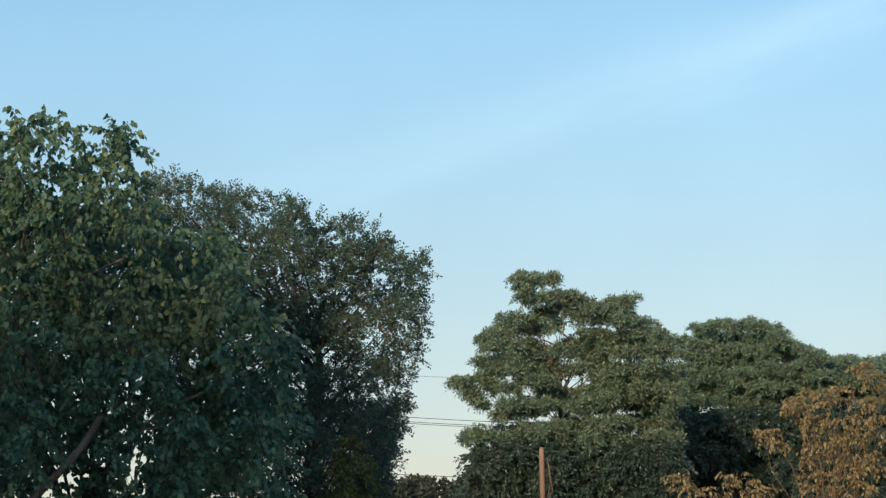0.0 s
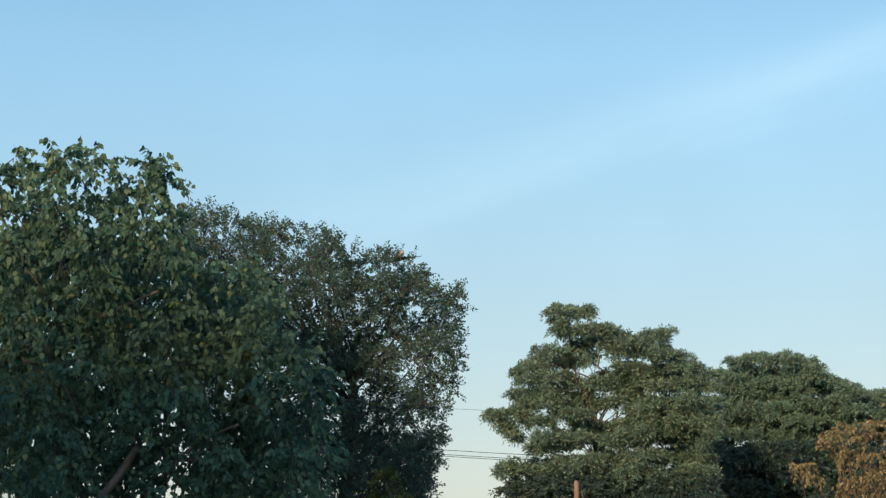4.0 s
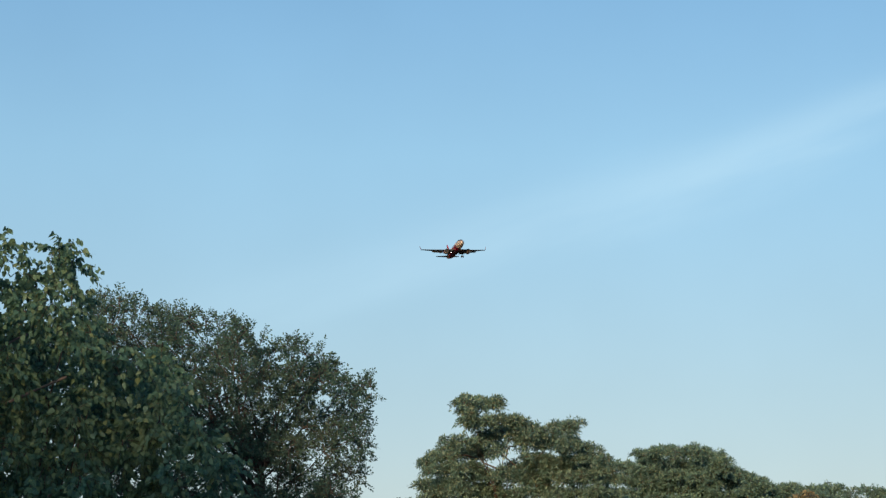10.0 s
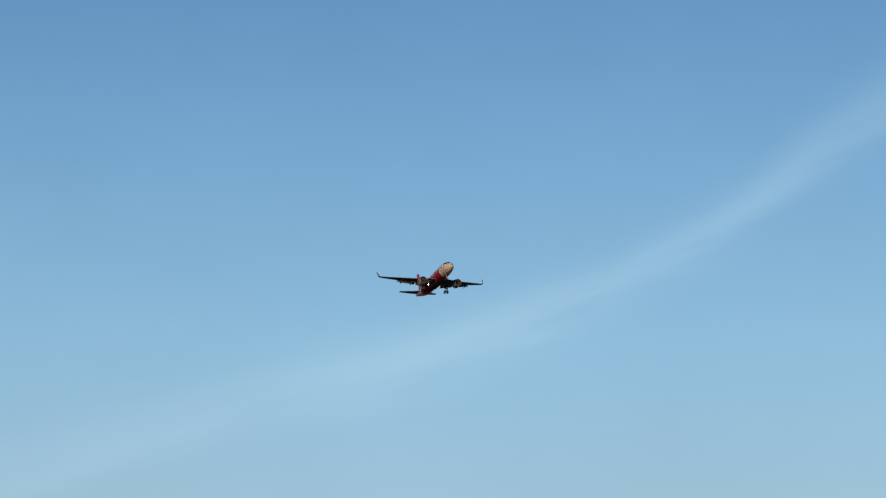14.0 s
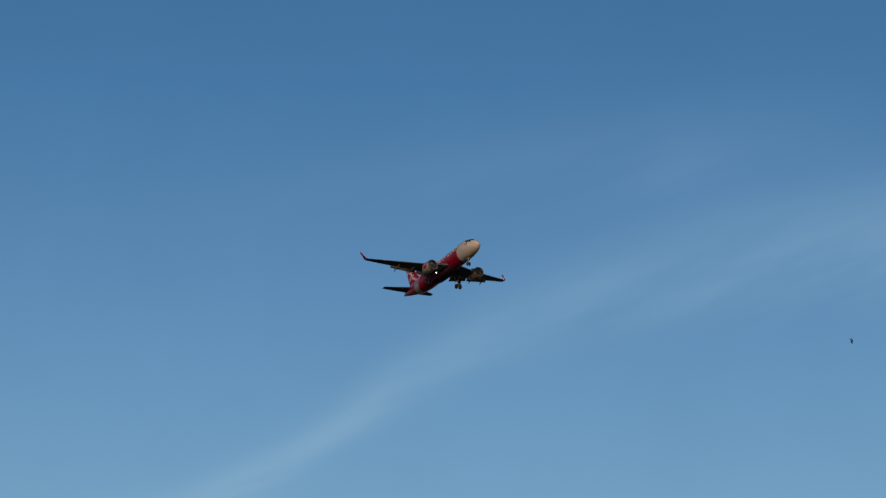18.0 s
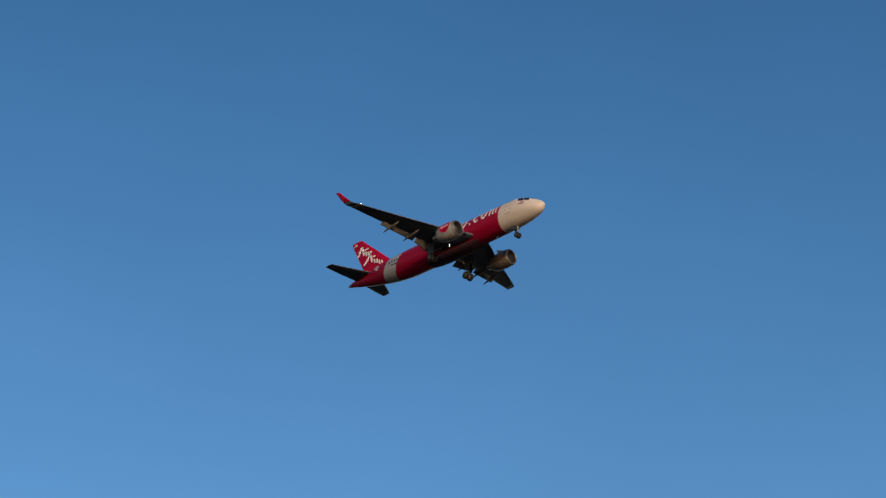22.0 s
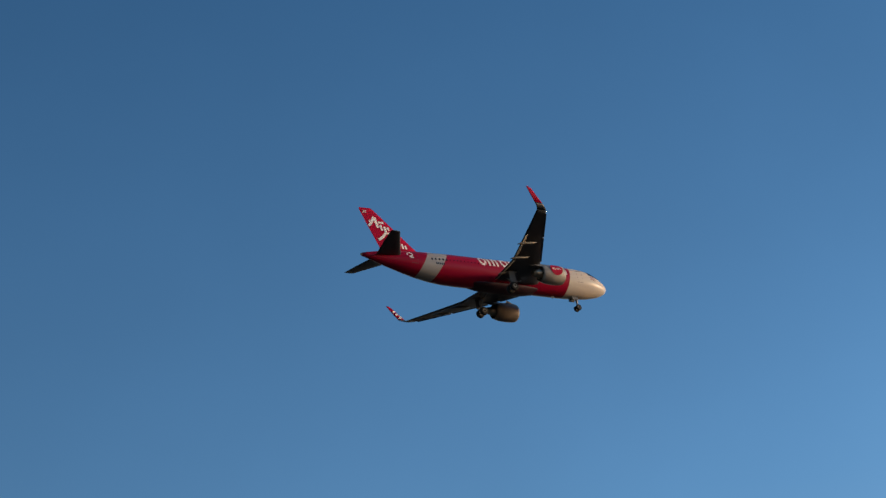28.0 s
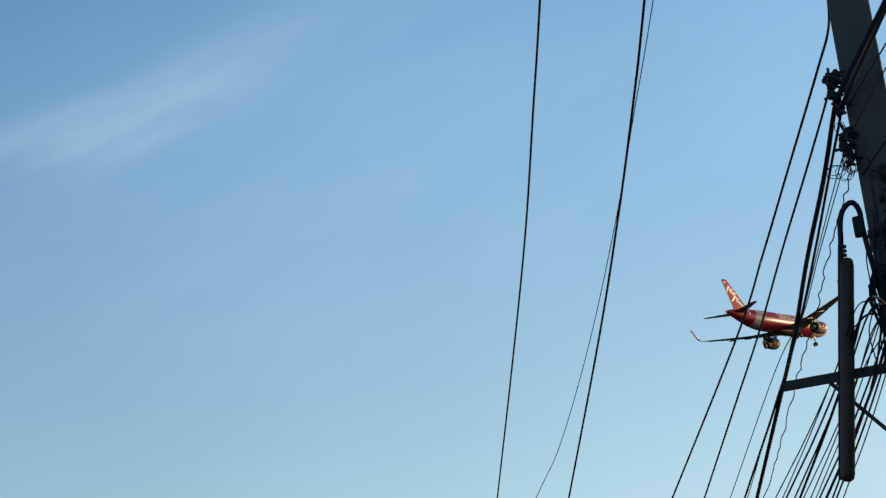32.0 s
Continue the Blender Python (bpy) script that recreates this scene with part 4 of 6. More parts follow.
def airliner():
    t = thing("airliner", "red twin-engined airliner with pale nose, wheels down for landing", "airplane")
    k = 40
    rings = [[Vector((x, -ry * math.cos(a), zc + rz * math.sin(a))) for a in (2 * math.pi * j / k for j in range(k))] for x, zc, ry, rz in FUSE_RINGS]
    v, f = loft(rings)
    body = mesh_object("fuselage", v, f, FUSE, t, "glossy red fuselage with pale nose and pale band", smooth=True)
    # belly fairing, its paint darkened in place of the shade under the wings
    rings = []
    for x, s in ((-10.8, 0.05), (-11.8, 0.5), (-13.2, 0.9), (-15.0, 1.0), (-18.5, 1.0), (-20.2, 0.85), (-21.6, 0.45), (-22.8, 0.05)):
        rings.append([Vector((x, 1.4 * math.cos(a) * (0.5 + 0.5 * s), -1.72 + (0.62 * s if math.sin(a) < 0 else 0.15 * s) * math.sin(a))) for a in (2 * math.pi * j / 28 for j in range(28))])
    v, f = loft(rings)
    mesh_object("belly_fairing", v, f, BELLY_SHADED, t, "belly fairing with the shade below put into dark paint", smooth=True)
    # tail cone outlet
    v, f = tube([(-37.35, 0, 0.93), (-37.6, 0, 0.93)], [0.16, 0.13], 14)
    mesh_object("exhaust_outlet", v, f, HOTMETAL, t)
    # cockpit panes
    for side in (1, -1):
        for x0, x1, a0, a1 in ((-1.38, -2.18, 60, 88), (-1.75, -2.58, 30, 58.5), (-2.64, -3.45, 26, 51)):
            v, f = skin_patch(x0, x1, a0, a1, 0.004, -0.18)
            v = [Vector((p[0], p[1] * side, p[2])) for p in v]
            mesh_object("cockpit_pane", v, turned(f, side), PANE, t)
    # cabin windows share one mesh
    panes = []
    for wide in (0.07, 0.12):
        w = [(wide * math.cos(a), 0.0, wide * 1.45 * math.sin(a)) for a in (2 * math.pi * j / 10 for j in range(10))]
        pane = bpy.data.meshes.new("cabin_window")
        pv, pf = loft([[Vector((x, -0.03, z)) for x, y, z in w], [Vector((x, 0.012, z)) for x, y, z in w]])
        pane.from_pydata([tuple(p) for p in pv], [], pf)
        pane.materials.append(PANE)
        panes.append(pane)
    for side in (1, -1):
        for i in range(40):
            x = -7.2 - i * 0.533
            if -15.4 < x < -14.4 or x < -28.6:
                continue
            zc, ry, rz = fuse_at(x)
            h = 0.52
            y = ry * math.sqrt(max(0, 1 - ((h - zc) / rz) ** 2))
            shared("cabin_window", panes[-28.4 < x < -25.7], t, Matrix.Translation((x, side * (y + 0.004), h)) @ (pose(0, 0, 0, 0, 0, 0) if side > 0 else pose(0, 0, 0, 0, 0, 180)) @ pose(0, 0, 0, 14, 0, 0))
    # doors
    for side in (1, -1):
        for x, a0, a1 in ((-4.75, -16, 36), (-30.0, -20, 36)):
            pieces = []
            for q in ((x, x - 0.05, a0, a1), (x - 0.82, x - 0.87, a0, a1), (x, x - 0.87, a1 - 1.5, a1), (x, x - 0.87, a0, a0 + 1.5)):
                pieces.append(skin_patch(*q, 0.003, 0, 3, 0.006))
            v, f = merge(pieces)
            mesh_object("door_outline", mirrored(v, -1 if side > 0 else 1), turned(f, -1 if side > 0 else 1), GREYP_SHADED, t)
    # wings
    for side in (1, -1):
        rings = []
        for y in (0.6, 2.0, 4.2, 6.4, 9.0, 11.6, 14.2, 16.0, 16.75):
            xle, c, z = wing_at(y)
            rings.append(airfoil(xle, c, y, z + 0.25 * (y / 17) ** 2, 0.13 if y < 6 else 0.105, -1.0))
        v, f = loft(rings)
        wing = mesh_object("wing", mirrored(v, side), turned(f, -side), GREYP_SHADED, t, "grey wing with its underside shade in near-black paint", smooth=True)
        # sharklet
        rings = []
        for u, y, z, xle, c in ((0, 16.75, 0.87, -19.95, 1.4), (0.15, 17.15, 0.98, -20.3, 1.3), (0.27, 17.40, 1.24, -20.70, 1.17), (0.33, 17.45, 1.40, -20.86, 1.12), (0.6, 17.62, 2.2, -21.6, 0.9), (0.9, 17.8, 3.15, -22.45, 0.62), (1, 17.83, 3.4, -22.85, 0.36)):
            tilt = min(1.0, u / 0.4) * radians(78)
            r = []
            for p in airfoil(0, c, 0, 0, 0.09):
                r.append(Vector((xle + p.x, y - p.z * math.sin(tilt), z + p.z * math.cos(tilt))))
            rings.append(r)
        v, f = loft(rings[:4])
        mesh_object("wingtip_bend", mirrored(v, side), turned(f, -side), GREYP_SHADED, wing, smooth=True)
        v, f = loft(rings[3:])
        mesh_object("wingtip_fence", mirrored(v, side), turned(f, -side), REDP, wing, "upturned red wingtip", smooth=True)
        # pale marks on the inner face of the wingtip
        for z0, z1 in ((1.55, 1.85), (2.0, 2.25), (2.4, 2.62)):
            yy = 17.42 + (z0 - 1.28) * 0.21 - 0.09
            x0 = -20.95 - (z0 - 1.28) * 0.92
            bm = box(x0 - 0.32, side * yy, (z0 + z1) / 2, 0.4, 0.03, z1 - z0)
            part("tip_mark", bm, WHITEP, wing)
        # flaps and fairings
        for y0, y1 in ((2.15, 6.2), (6.5, 11.9)):
            rings = []
            for y in (y0, (y0 + y1) / 2, y1):
                xle, c, z = wing_at(y)
                te, cf = xle - c, 0.13 * c + 0.30
                r = []
                for p in airfoil(0, cf, 0, 0, 0.12):
                    a = radians(32)
                    r.append(Vector((te + 0.42 + p.x * math.cos(a) + p.z * math.sin(a), y, z + 0.25 * (y / 17) ** 2 - 0.16 + p.x * math.sin(a) + p.z * math.cos(a))))
                rings.append(r)
            v, f = loft(rings)
            mesh_object("flap", mirrored(v, side), turned(f, -side), FLAPP, t, "lowered flap", smooth=True)
        # slats
        for y0, y1 in ((2.6, 5.0), (6.6, 11.4), (11.6, 16.2)):
            rings = []
            for y in (y0, y1):
                xle, c, z = wing_at(y)
                r = []
                for p in airfoil(0, 0.13 * c + 0.12, 0, 0, 0.2):
                    a = radians(-22)
                    r.append(Vector((xle + 0.10 + p.x * math.cos(a) + p.z * math.sin(a), y, z + 0.25 * (y / 17) ** 2 - 0.12 + p.x * math.sin(a) + p.z * math.cos(a))))
                rings.append(r)
            v, f = loft(rings)
            mesh_object("slat", mirrored(v, side), turned(f, -side), GREYP_SHADED, t, smooth=True)
        for y in (3.9, 7.5, 10.7):
            xle, c, z = wing_at(y)
            te = xle - c
            pts = [(te + 2.1, side * y, z - 0.20), (te + 1.4, side * y, z - 0.36), (te + 0.4, side * y, z - 0.48), (te - 0.5, side * y, z - 0.66), (te - 1.0, side * y, z - 0.84)]
            v, f = tube(pts, [0.04, 0.15, 0.17, 0.12, 0.02], 10)
            mesh_object("flap_fairing", v, f, FLAPP, t, smooth=True)
        # engine
        ey, ez, ex = side * 5.75, -2.15, -11.05
        prof = [(0.0, 1.02), (-0.06, 1.12), (-0.3, 1.21), (-0.9, 1.27), (-1.8, 1.27), (-2.6, 1.2), (-3.2, 1.06), (-3.45, 0.98)]
        inner = [(-3.45, 0.94), (-3.2, 0.92), (-2.6, 0.96)]
        rings = [[Vector((ex + x, ey + r * math.cos(a), ez + r * math.sin(a))) for a in (2 * math.pi * j / 36 for j in range(36))] for x, r in prof[2:] + inner]
        v, f = loft(rings, False)
        nac = mesh_object("nacelle", v, turned(f, 1), NACP if side < 0 else NACP_SHADED, t, "grey-white engine cowl with a red roundel" if side < 0 else "engine cowl with its shade put into a bronze-brown colour", smooth=True)
        lip = [(-0.12, 0.985)] + prof[:3]
        rings = [[Vector((ex + x, ey + r * math.cos(a), ez + r * math.sin(a))) for a in (2 * math.pi * j / 36 for j in range(36))] for x, r in lip]
        v, f = loft(rings, False)
        mesh_object("inlet_lip", v, f, LIP, nac, "bare metal inlet lip", smooth=True)
        rings = [[Vector((ex + x, ey + r * math.cos(a), ez + r * math.sin(a))) for a in (2 * math.pi * j / 36 for j in range(36))] for x, r in ((-0.98, 0.93), (-0.5, 0.94), (-0.12, 0.985))]
        v, f = loft(rings, False)
        mesh_object("inlet_duct", v, f, FAN, nac, "dark inlet duct", smooth=True)
        v, f = tube([(ex - 0.95, ey, ez), (ex - 1.0, ey, ez)], [0.94, 0.94], 32)
        mesh_object("fan_disc", v, f, FAN, nac, "dark fan")
        for i in range(18):
            a = 2 * math.pi * i / 18
            ca, sa = math.cos(a), math.sin(a)
            cb, sb = math.cos(a + 0.2), math.sin(a + 0.2)
            q = [(ex - 0.85, ey + 0.22 * ca, ez + 0.22 * sa), (ex - 0.78, ey + 0.9 * ca, ez + 0.9 * sa), (ex - 0.92, ey + 0.9 * cb, ez + 0.9 * sb), (ex - 0.94, ey + 0.22 * cb, ez + 0.22 * sb)]
            bk = [(x - 0.015, y, z) for x, y, z in q]
            v, f = loft([q, bk])
            mesh_object("fan_blade", v, f, DARKMETAL, nac)
        v, f = tube([(ex - 0.92, ey, ez), (ex - 0.72, ey, ez), (ex - 0.52, ey, ez)], [0.24, 0.15, 0.02], 16)
        mesh_object("spinner", v, f, DARKMETAL, nac, smooth=True)
        v, f = tube([(ex - 2.5, ey, ez), (ex - 3.3, ey, ez), (ex - 4.0, ey, ez), (ex - 4.5, ey, ez)], [0.72, 0.68, 0.54, 0.45], 28)
        mesh_object("exhaust_cone", v, f, HOTMETAL, nac, "brown heat-stained exhaust", smooth=True)
        # roundel on the outer face
        for sgn in (side,):
            v, f = [], []
            for o in (0.006, 0.02):
                for rr in (0.0, 0.46, 0.92):
                    for j in range(24):
                        a = 2 * math.pi * j / 24
                        x, h = -1.55 + rr * math.cos(a), rr * math.sin(a)
                        ang = h / 1.27 + 0.26
                        v.append(Vector((ex + x, ey + sgn * (1.272 + o) * math.cos(ang), ez + (1.272 + o) * math.sin(ang))))
            for j in range(24):
                b = (j + 1) % 24
                for s in (1, 2):
                    f.append((72 + (s - 1) * 24 + j, 72 + s * 24 + j, 72 + s * 24 + b, 72 + (s - 1) * 24 + b))
                f.append((48 + j, 48 + b, 120 + b, 120 + j))
            mesh_object("roundel", v, f, REDP, nac, "red roundel")
            swash = [[(-1.15, -0.16), (-1.3, 0.2)], [(-1.4, 0.22), (-1.48, -0.16)], [(-1.62, 0.14), (-1.66, -0.14)], [(-1.78, 0.14), (-1.82, -0.1)],
                     [(-1.98, -0.2), (-2.12, 0.16)], [(-2.2, 0.16), (-2.26, -0.16)], [(-2.38, 0.08), (-2.42, -0.12)]]
            for course in swash:
                v, f = ribbon(soft(course), 0.085, lambda x, h, o: Vector((ex + x + 0.2, ey + sgn * (1.294 + o) * math.cos(h / 1.27 + 0.26), ez + (1.294 + o) * math.sin(h / 1.27 + 0.26))), 0.012)
                mesh_object("roundel_stroke", v, f, WHITEP, nac)
        # pylon
        xle, c, z = wing_at(5.75)
        rings = []
        for zz, x0, x1, w2 in ((ez + 1.0, ex - 0.9, ex - 4.4, 0.2), (ez + 1.32, ex - 1.2, ex - 5.4, 0.2), (z - 0.05, xle + 0.4, xle - 3.2, 0.16)):
            rings.append([Vector((x0, ey, zz)), Vector((x0 - 0.5, ey + w2, zz)), Vector((x1 + 0.8, ey + w2, zz)), Vector((x1, ey, zz)), Vector((x1 + 0.8, ey - w2, zz)), Vector((x0 - 0.5, ey - w2, zz))])
        v, f = loft(rings)
        mesh_object("pylon", v, f, GREYP_SHADED, t)
        # strake on the cowl
        v, f = loft([[Vector((ex - 0.8, ey - side * 0.85, ez + 0.95)), Vector((ex - 1.9, ey - side * 0.88, ez + 0.95)), Vector((ex - 1.9, ey - side * 1.15, ez + 1.25))], [Vector((ex - 0.8, ey - side * 0.82, ez + 0.98)), Vector((ex - 1.9, ey - side * 0.85, ez + 0.98)), Vector((ex - 1.9, ey - side * 1.12, ez + 1.28))]])
        mesh_object("strake", v, f, WHITEP, nac)
        # tailplane
        rings = [airfoil(-31.9, 3.8, side * 0.5, 0.88, 0.1), airfoil(-32.2, 3.5, side * 1.0, 0.93, 0.1), airfoil(-33.8, 2.4, side * 3.7, 1.17, 0.1), airfoil(-35.15, 1.35, side * 6.1, 1.4, 0.09), airfoil(-35.5, 0.95, side * 6.22, 1.41, 0.06)]
        v, f = loft(rings)
        mesh_object("tailplane", v, turned(f, -side), GREYP_SHADED, t, "tailplane with its underside shade in dark grey paint", smooth=True)
        # main gear
        gx, gy = -17.75, side * 3.8
        v, f = tube([(gx, gy, -1.3), (gx, gy, -2.6), (gx, gy, -2.65), (gx, gy, -3.55)], [0.17, 0.17, 0.11, 0.11], 12)
        leg = mesh_object("main_gear", v, f, GEARP, t, "landing gear leg", smooth=True)
        v, f = tube([(gx, gy - side * 0.05, -2.5), (gx + 0.2, gy - side * 1.6, -1.4)], 0.08, 8)
        mesh_object("side_stay", v, f, GEARP, leg, smooth=True)
        v, f = tube([(gx - 0.1, gy, -2.7), (gx - 0.4, gy, -3.05), (gx - 0.08, gy, -3.4)], 0.05, 6)
        mesh_object("torque_link", v, f, GEARP, leg)
        v, f = tube([(gx, gy - 0.6, -3.55), (gx, gy + 0.6, -3.55)], 0.09, 10)
        mesh_object("axle", v, f, GEARP, leg)
        for dy in (-0.46, 0.46):
            wheel(leg, (gx, gy + dy, -3.55), 0.58, 0.42)
        bm = box(gx, gy + side * 0.42, -2.15, 1.0, 0.06, 1.6, 0.02)
        part("gear_door", bm, GREYP_SHADED, leg)
        # landing lamp at the wing root and strobe at the tip
        lx, ly, lz = -15.6, side * 2.7, -1.92
        v, f = loft([[Vector((lx + x, ly + r * math.cos(a), lz + r * math.sin(a))) for a in (2 * math.pi * j / 16 for j in range(16))] for x, r in ((-0.35, 0.05), (-0.2, 0.15), (0.14, 0.19), (0.14, 0.17), (0.0, 0.15))], False)
        lamp = mesh_object("landing_light", v, f, DARKMETAL, t, "landing light in the wing root")
        v, f = tube([(lx + 0.002, ly, lz), (lx + 0.02, ly, lz)], [0.10, 0.09], 14)
        mesh_object("lamp_glass", v, f, LAMP if side < 0 else PANE, lamp, "lit lamp" if side < 0 else "unlit lamp")
        bm = bmesh.new()
        bmesh.ops.create_uvsphere(bm, u_segments=8, v_segments=5, radius=0.019, matrix=Matrix.Translation((-19.75, side * 16.5, 0.84)))
        part("wingtip_light", bm, LAMP if side < 0 else PANE, t, "small lit wingtip light" if side < 0 else "small dark wingtip light")
    # fin and rudder
    rings = []
    for z, xle, c, w2 in ((1.2, -27.2, 7.0, 0.05), (1.9, -28.6, 5.9, 0.08), (2.35, -29.25, 5.35, 0.1), (5.0, -32.0, 3.75, 0.1), (7.55, -34.7, 2.1, 0.09), (7.78, -35.0, 1.75, 0.05)):
        sym = [Vector((xle - c * u, s * w2 * c * 0.5, z)) for u, s in ((0, 0), (0.05, 0.5), (0.2, 0.95), (0.4, 1), (0.7, 0.6), (1, 0.05), (1, -0.05), (0.7, -0.6), (0.4, -1), (0.2, -0.95), (0.05, -0.5))]
        rings.append(sym)
    v, f = loft(rings)
    fin = mesh_object("fin", v, f, REDP, t, "red tail fin with white script strokes", smooth=False)
    # white script strokes on both faces of the fin and along the fuselage
    strokes = [([(-36.15, 5.55), (-35.75, 6.0), (-35.3, 6.85)], 0.34), ([(-35.2, 6.8), (-35.05, 6.1), (-34.85, 5.35)], 0.34), ([(-36.05, 6.28), (-35.75, 6.2)], 0.26), ([(-34.75, 6.15), (-33.95, 6.1)], 0.26),
               ([(-34.5, 5.8), (-34.3, 5.0)], 0.31), ([(-33.95, 5.6), (-33.8, 4.75)], 0.31), ([(-33.55, 5.5), (-33.3, 5.1)], 0.29),
               ([(-35.0, 3.65), (-34.4, 4.05), (-33.75, 4.8)], 0.34), ([(-33.5, 4.75), (-33.35, 4.2), (-33.2, 3.5)], 0.34), ([(-32.95, 4.35), (-32.55, 4.3)], 0.26),
               ([(-32.75, 3.85), (-32.6, 3.15)], 0.29), ([(-32.2, 3.65), (-32.1, 2.95)], 0.29), ([(-31.75, 3.3), (-31.6, 2.6)], 0.26), ([(-31.3, 3.1), (-31.1, 2.6)], 0.26)]
    # rings, stems and arches of the line along the cabin: across and up, in metres
    ring = [(0.42 + 0.34 * math.cos(a), 0.42 + 0.36 * math.sin(a)) for a in (2 * math.pi * j / 14 for j in range(15))]
    bowl = [(0.42 + 0.34 * math.cos(a), 0.42 + 0.36 * math.sin(a)) for a in (0.8 + 4.7 * j / 11 for j in range(12))]
    stem = [(0.1, 0.0), (0.1, 0.84)]
    badge = [(0.4 + 0.36 * math.cos(a), 0.36 * math.sin(a)) for a in (-1.4 + 5.0 * j / 11 for j in range(12))]
    hump = [(0.1, 0.5), (0.22, 0.78), (0.45, 0.8), (0.55, 0.6), (0.55, 0.0)]
    run = [(0.0, [ring]), (1.05, [stem]), (1.55, [stem, hump]), (2.55, [ring]), (3.6, [bowl]), (4.6, [stem]), (5.15, [ring]), (6.45, [[(0.1, 0.0), (0.1, 0.18)]]),
           (7.0, [bowl]), (8.1, [ring]), (9.3, [stem, hump, [(x + 0.45, z) for x, z in hump]])]
    for side in (1, -1):
        for course, wide in strokes:
            v, f = ribbon(soft([(x + 0.45, z - 0.35) for x, z in course]), wide * 1.05, lambda x, z, o: Vector((x, side * (fin_half(x, z) + 0.006 + o), z)), 0.014)
            mesh_object("script_stroke", v, f, WHITEP, fin, "white brush stroke")
        for across_, shapes in run:
            for shape in shapes:
                def lay(x, h, o, at=across_):
                    along = -20.8 + 1.31 * (at + x) if side < 0 else -6.6 - 1.31 * (at + x)
                    p = on_skin(along, 9 + h * 57, 0.005 + o)
                    return Vector((p.x, p.y * -side, p.z))
                v, f = ribbon(shape, 0.19, lay)
                mesh_object("letter_shape", v, f, WHITEP, body)
        # round white badge behind the pale band
        for shape in (badge, [(0.30, -0.25), (0.48, -0.52), (0.80, -0.50)]):
            v, f = ribbon(shape, 0.15, lambda x, h, o: Matrix.Diagonal((1, -side, 1)) @ on_skin(-31.4 + x, 24 + h * 34, 0.005 + o), 0.012)
            mesh_object("badge", v, f, WHITEP, body, "white badge")
        for i in range(5):
            x0 = -26.3 - i * 0.26
            v, f = skin_patch(x0, x0 - 0.17, -9, -2, 0.004, 0, 2, 0.008)
            m = -1 if side > 0 else 1
            mesh_object("registration_bar", mirrored(v, m), turned(f, m), PANE, body)
        for a0, a1, mat in ((20.5, 22.5, REDP), (18.5, 20.5, WHITEP), (14.5, 18.5, NAVY), (12.5, 14.5, WHITEP), (10.5, 12.5, REDP)):
            v, f = skin_patch(-2.45, -3.35, a0, a1, 0.004, 0, 2, 0.008)
            m = -1 if side > 0 else 1
            mesh_object("flag_bar", mirrored(v, m), turned(f, m), mat, body)
        v, f = skin_patch(-2.5, -3.4, 4.5, 6.5, 0.004, 0, 2, 0.008)
        mesh_object("name_bar", mirrored(v, m), turned(f, m), PANE, body)
    # small flag near the top of the fin
    for side in (1, -1):
        for k in range(2):
            bm = box(-36.05 - 0.05 * k, side * 0.11, 7.3 - 0.22 * k, 0.55, 0.05, 0.09)
            part("flag_stripe", bm, WHITEP, fin)
    # nose gear
    v, f = tube([(-5.0, 0, -1.7), (-5.02, 0, -2.7), (-5.02, 0, -2.75), (-5.05, 0, -3.45)], [0.14, 0.14, 0.1, 0.1], 10)
    leg = mesh_object("nose_gear", v, f, GEARP, t, "nose wheel leg", smooth=True)
    v, f = tube([(-5.02, 0, -2.5), (-6.1, 0, -1.8)], 0.055, 6)
    mesh_object("drag_stay", v, f, GEARP, leg)
    v, f = tube([(-5.05, -0.32, -3.45), (-5.05, 0.32, -3.45)], 0.06, 8)
    mesh_object("axle", v, f, GEARP, leg)
    for dy in (-0.25, 0.25):
        wheel(leg, (-5.05, dy, -3.45), 0.43, 0.25)
    for dy in (-0.42, 0.42):
        part("gear_door", box(-5.5, dy, -2.2, 0.9, 0.04, 0.42, 0.015), GREYP_SHADED, leg)
    bm = bmesh.new()
    bmesh.ops.create_uvsphere(bm, u_segments=8, v_segments=5, radius=0.07, matrix=Matrix.Translation((-4.88, 0, -2.45)))
    part("taxi_light", bm, PANE, leg)
    # blade aerials
    for x, z, s in ((-9.0, 2.05, 1), (-15.5, 2.05, 1), (-8.5, -2.05, -1)):
        v, f = loft([[Vector((x, -0.03, z)), Vector((x - 0.5, -0.03, z)), Vector((x - 0.5, 0.03, z)), Vector((x, 0.03, z))], [Vector((x - 0.25, -0.015, z + s * 0.35)), Vector((x - 0.5, -0.015, z + s * 0.35)), Vector((x - 0.5, 0.015, z + s * 0.35)), Vector((x - 0.25, 0.015, z + s * 0.35))]])
        mesh_object("aerial", v, f, WHITEP if s > 0 else GREYP_SHADED, t)
    return t


def fin_half(x, z):
    table = [(1.9, -28.6, 5.9, 0.08), (2.35, -29.25, 5.35, 0.1), (5.0, -32.0, 3.75, 0.1), (7.55, -34.7, 2.1, 0.09)]
    for (z0, *a), (z1, *b) in zip(table, table[1:]):
        if z <= z1 or z1 == 7.55:
            u = min(1, max(0, (z - z0) / (z1 - z0)))
            xle, c, w2 = [p + (q - p) * u for p, q in zip(a, b)]
            break
    u = min(1, max(0, (xle - x) / c))
    prof = [(0, 0), (0.05, 0.5), (0.2, 0.95), (0.4, 1), (0.7, 0.6), (1, 0.05)]
    for (u0, s0), (u1, s1) in zip(prof, prof[1:]):
        if u <= u1:
            return (s0 + (s1 - s0) * (u - u0) / (u1 - u0)) * w2 * c * 0.5
    return 0.02


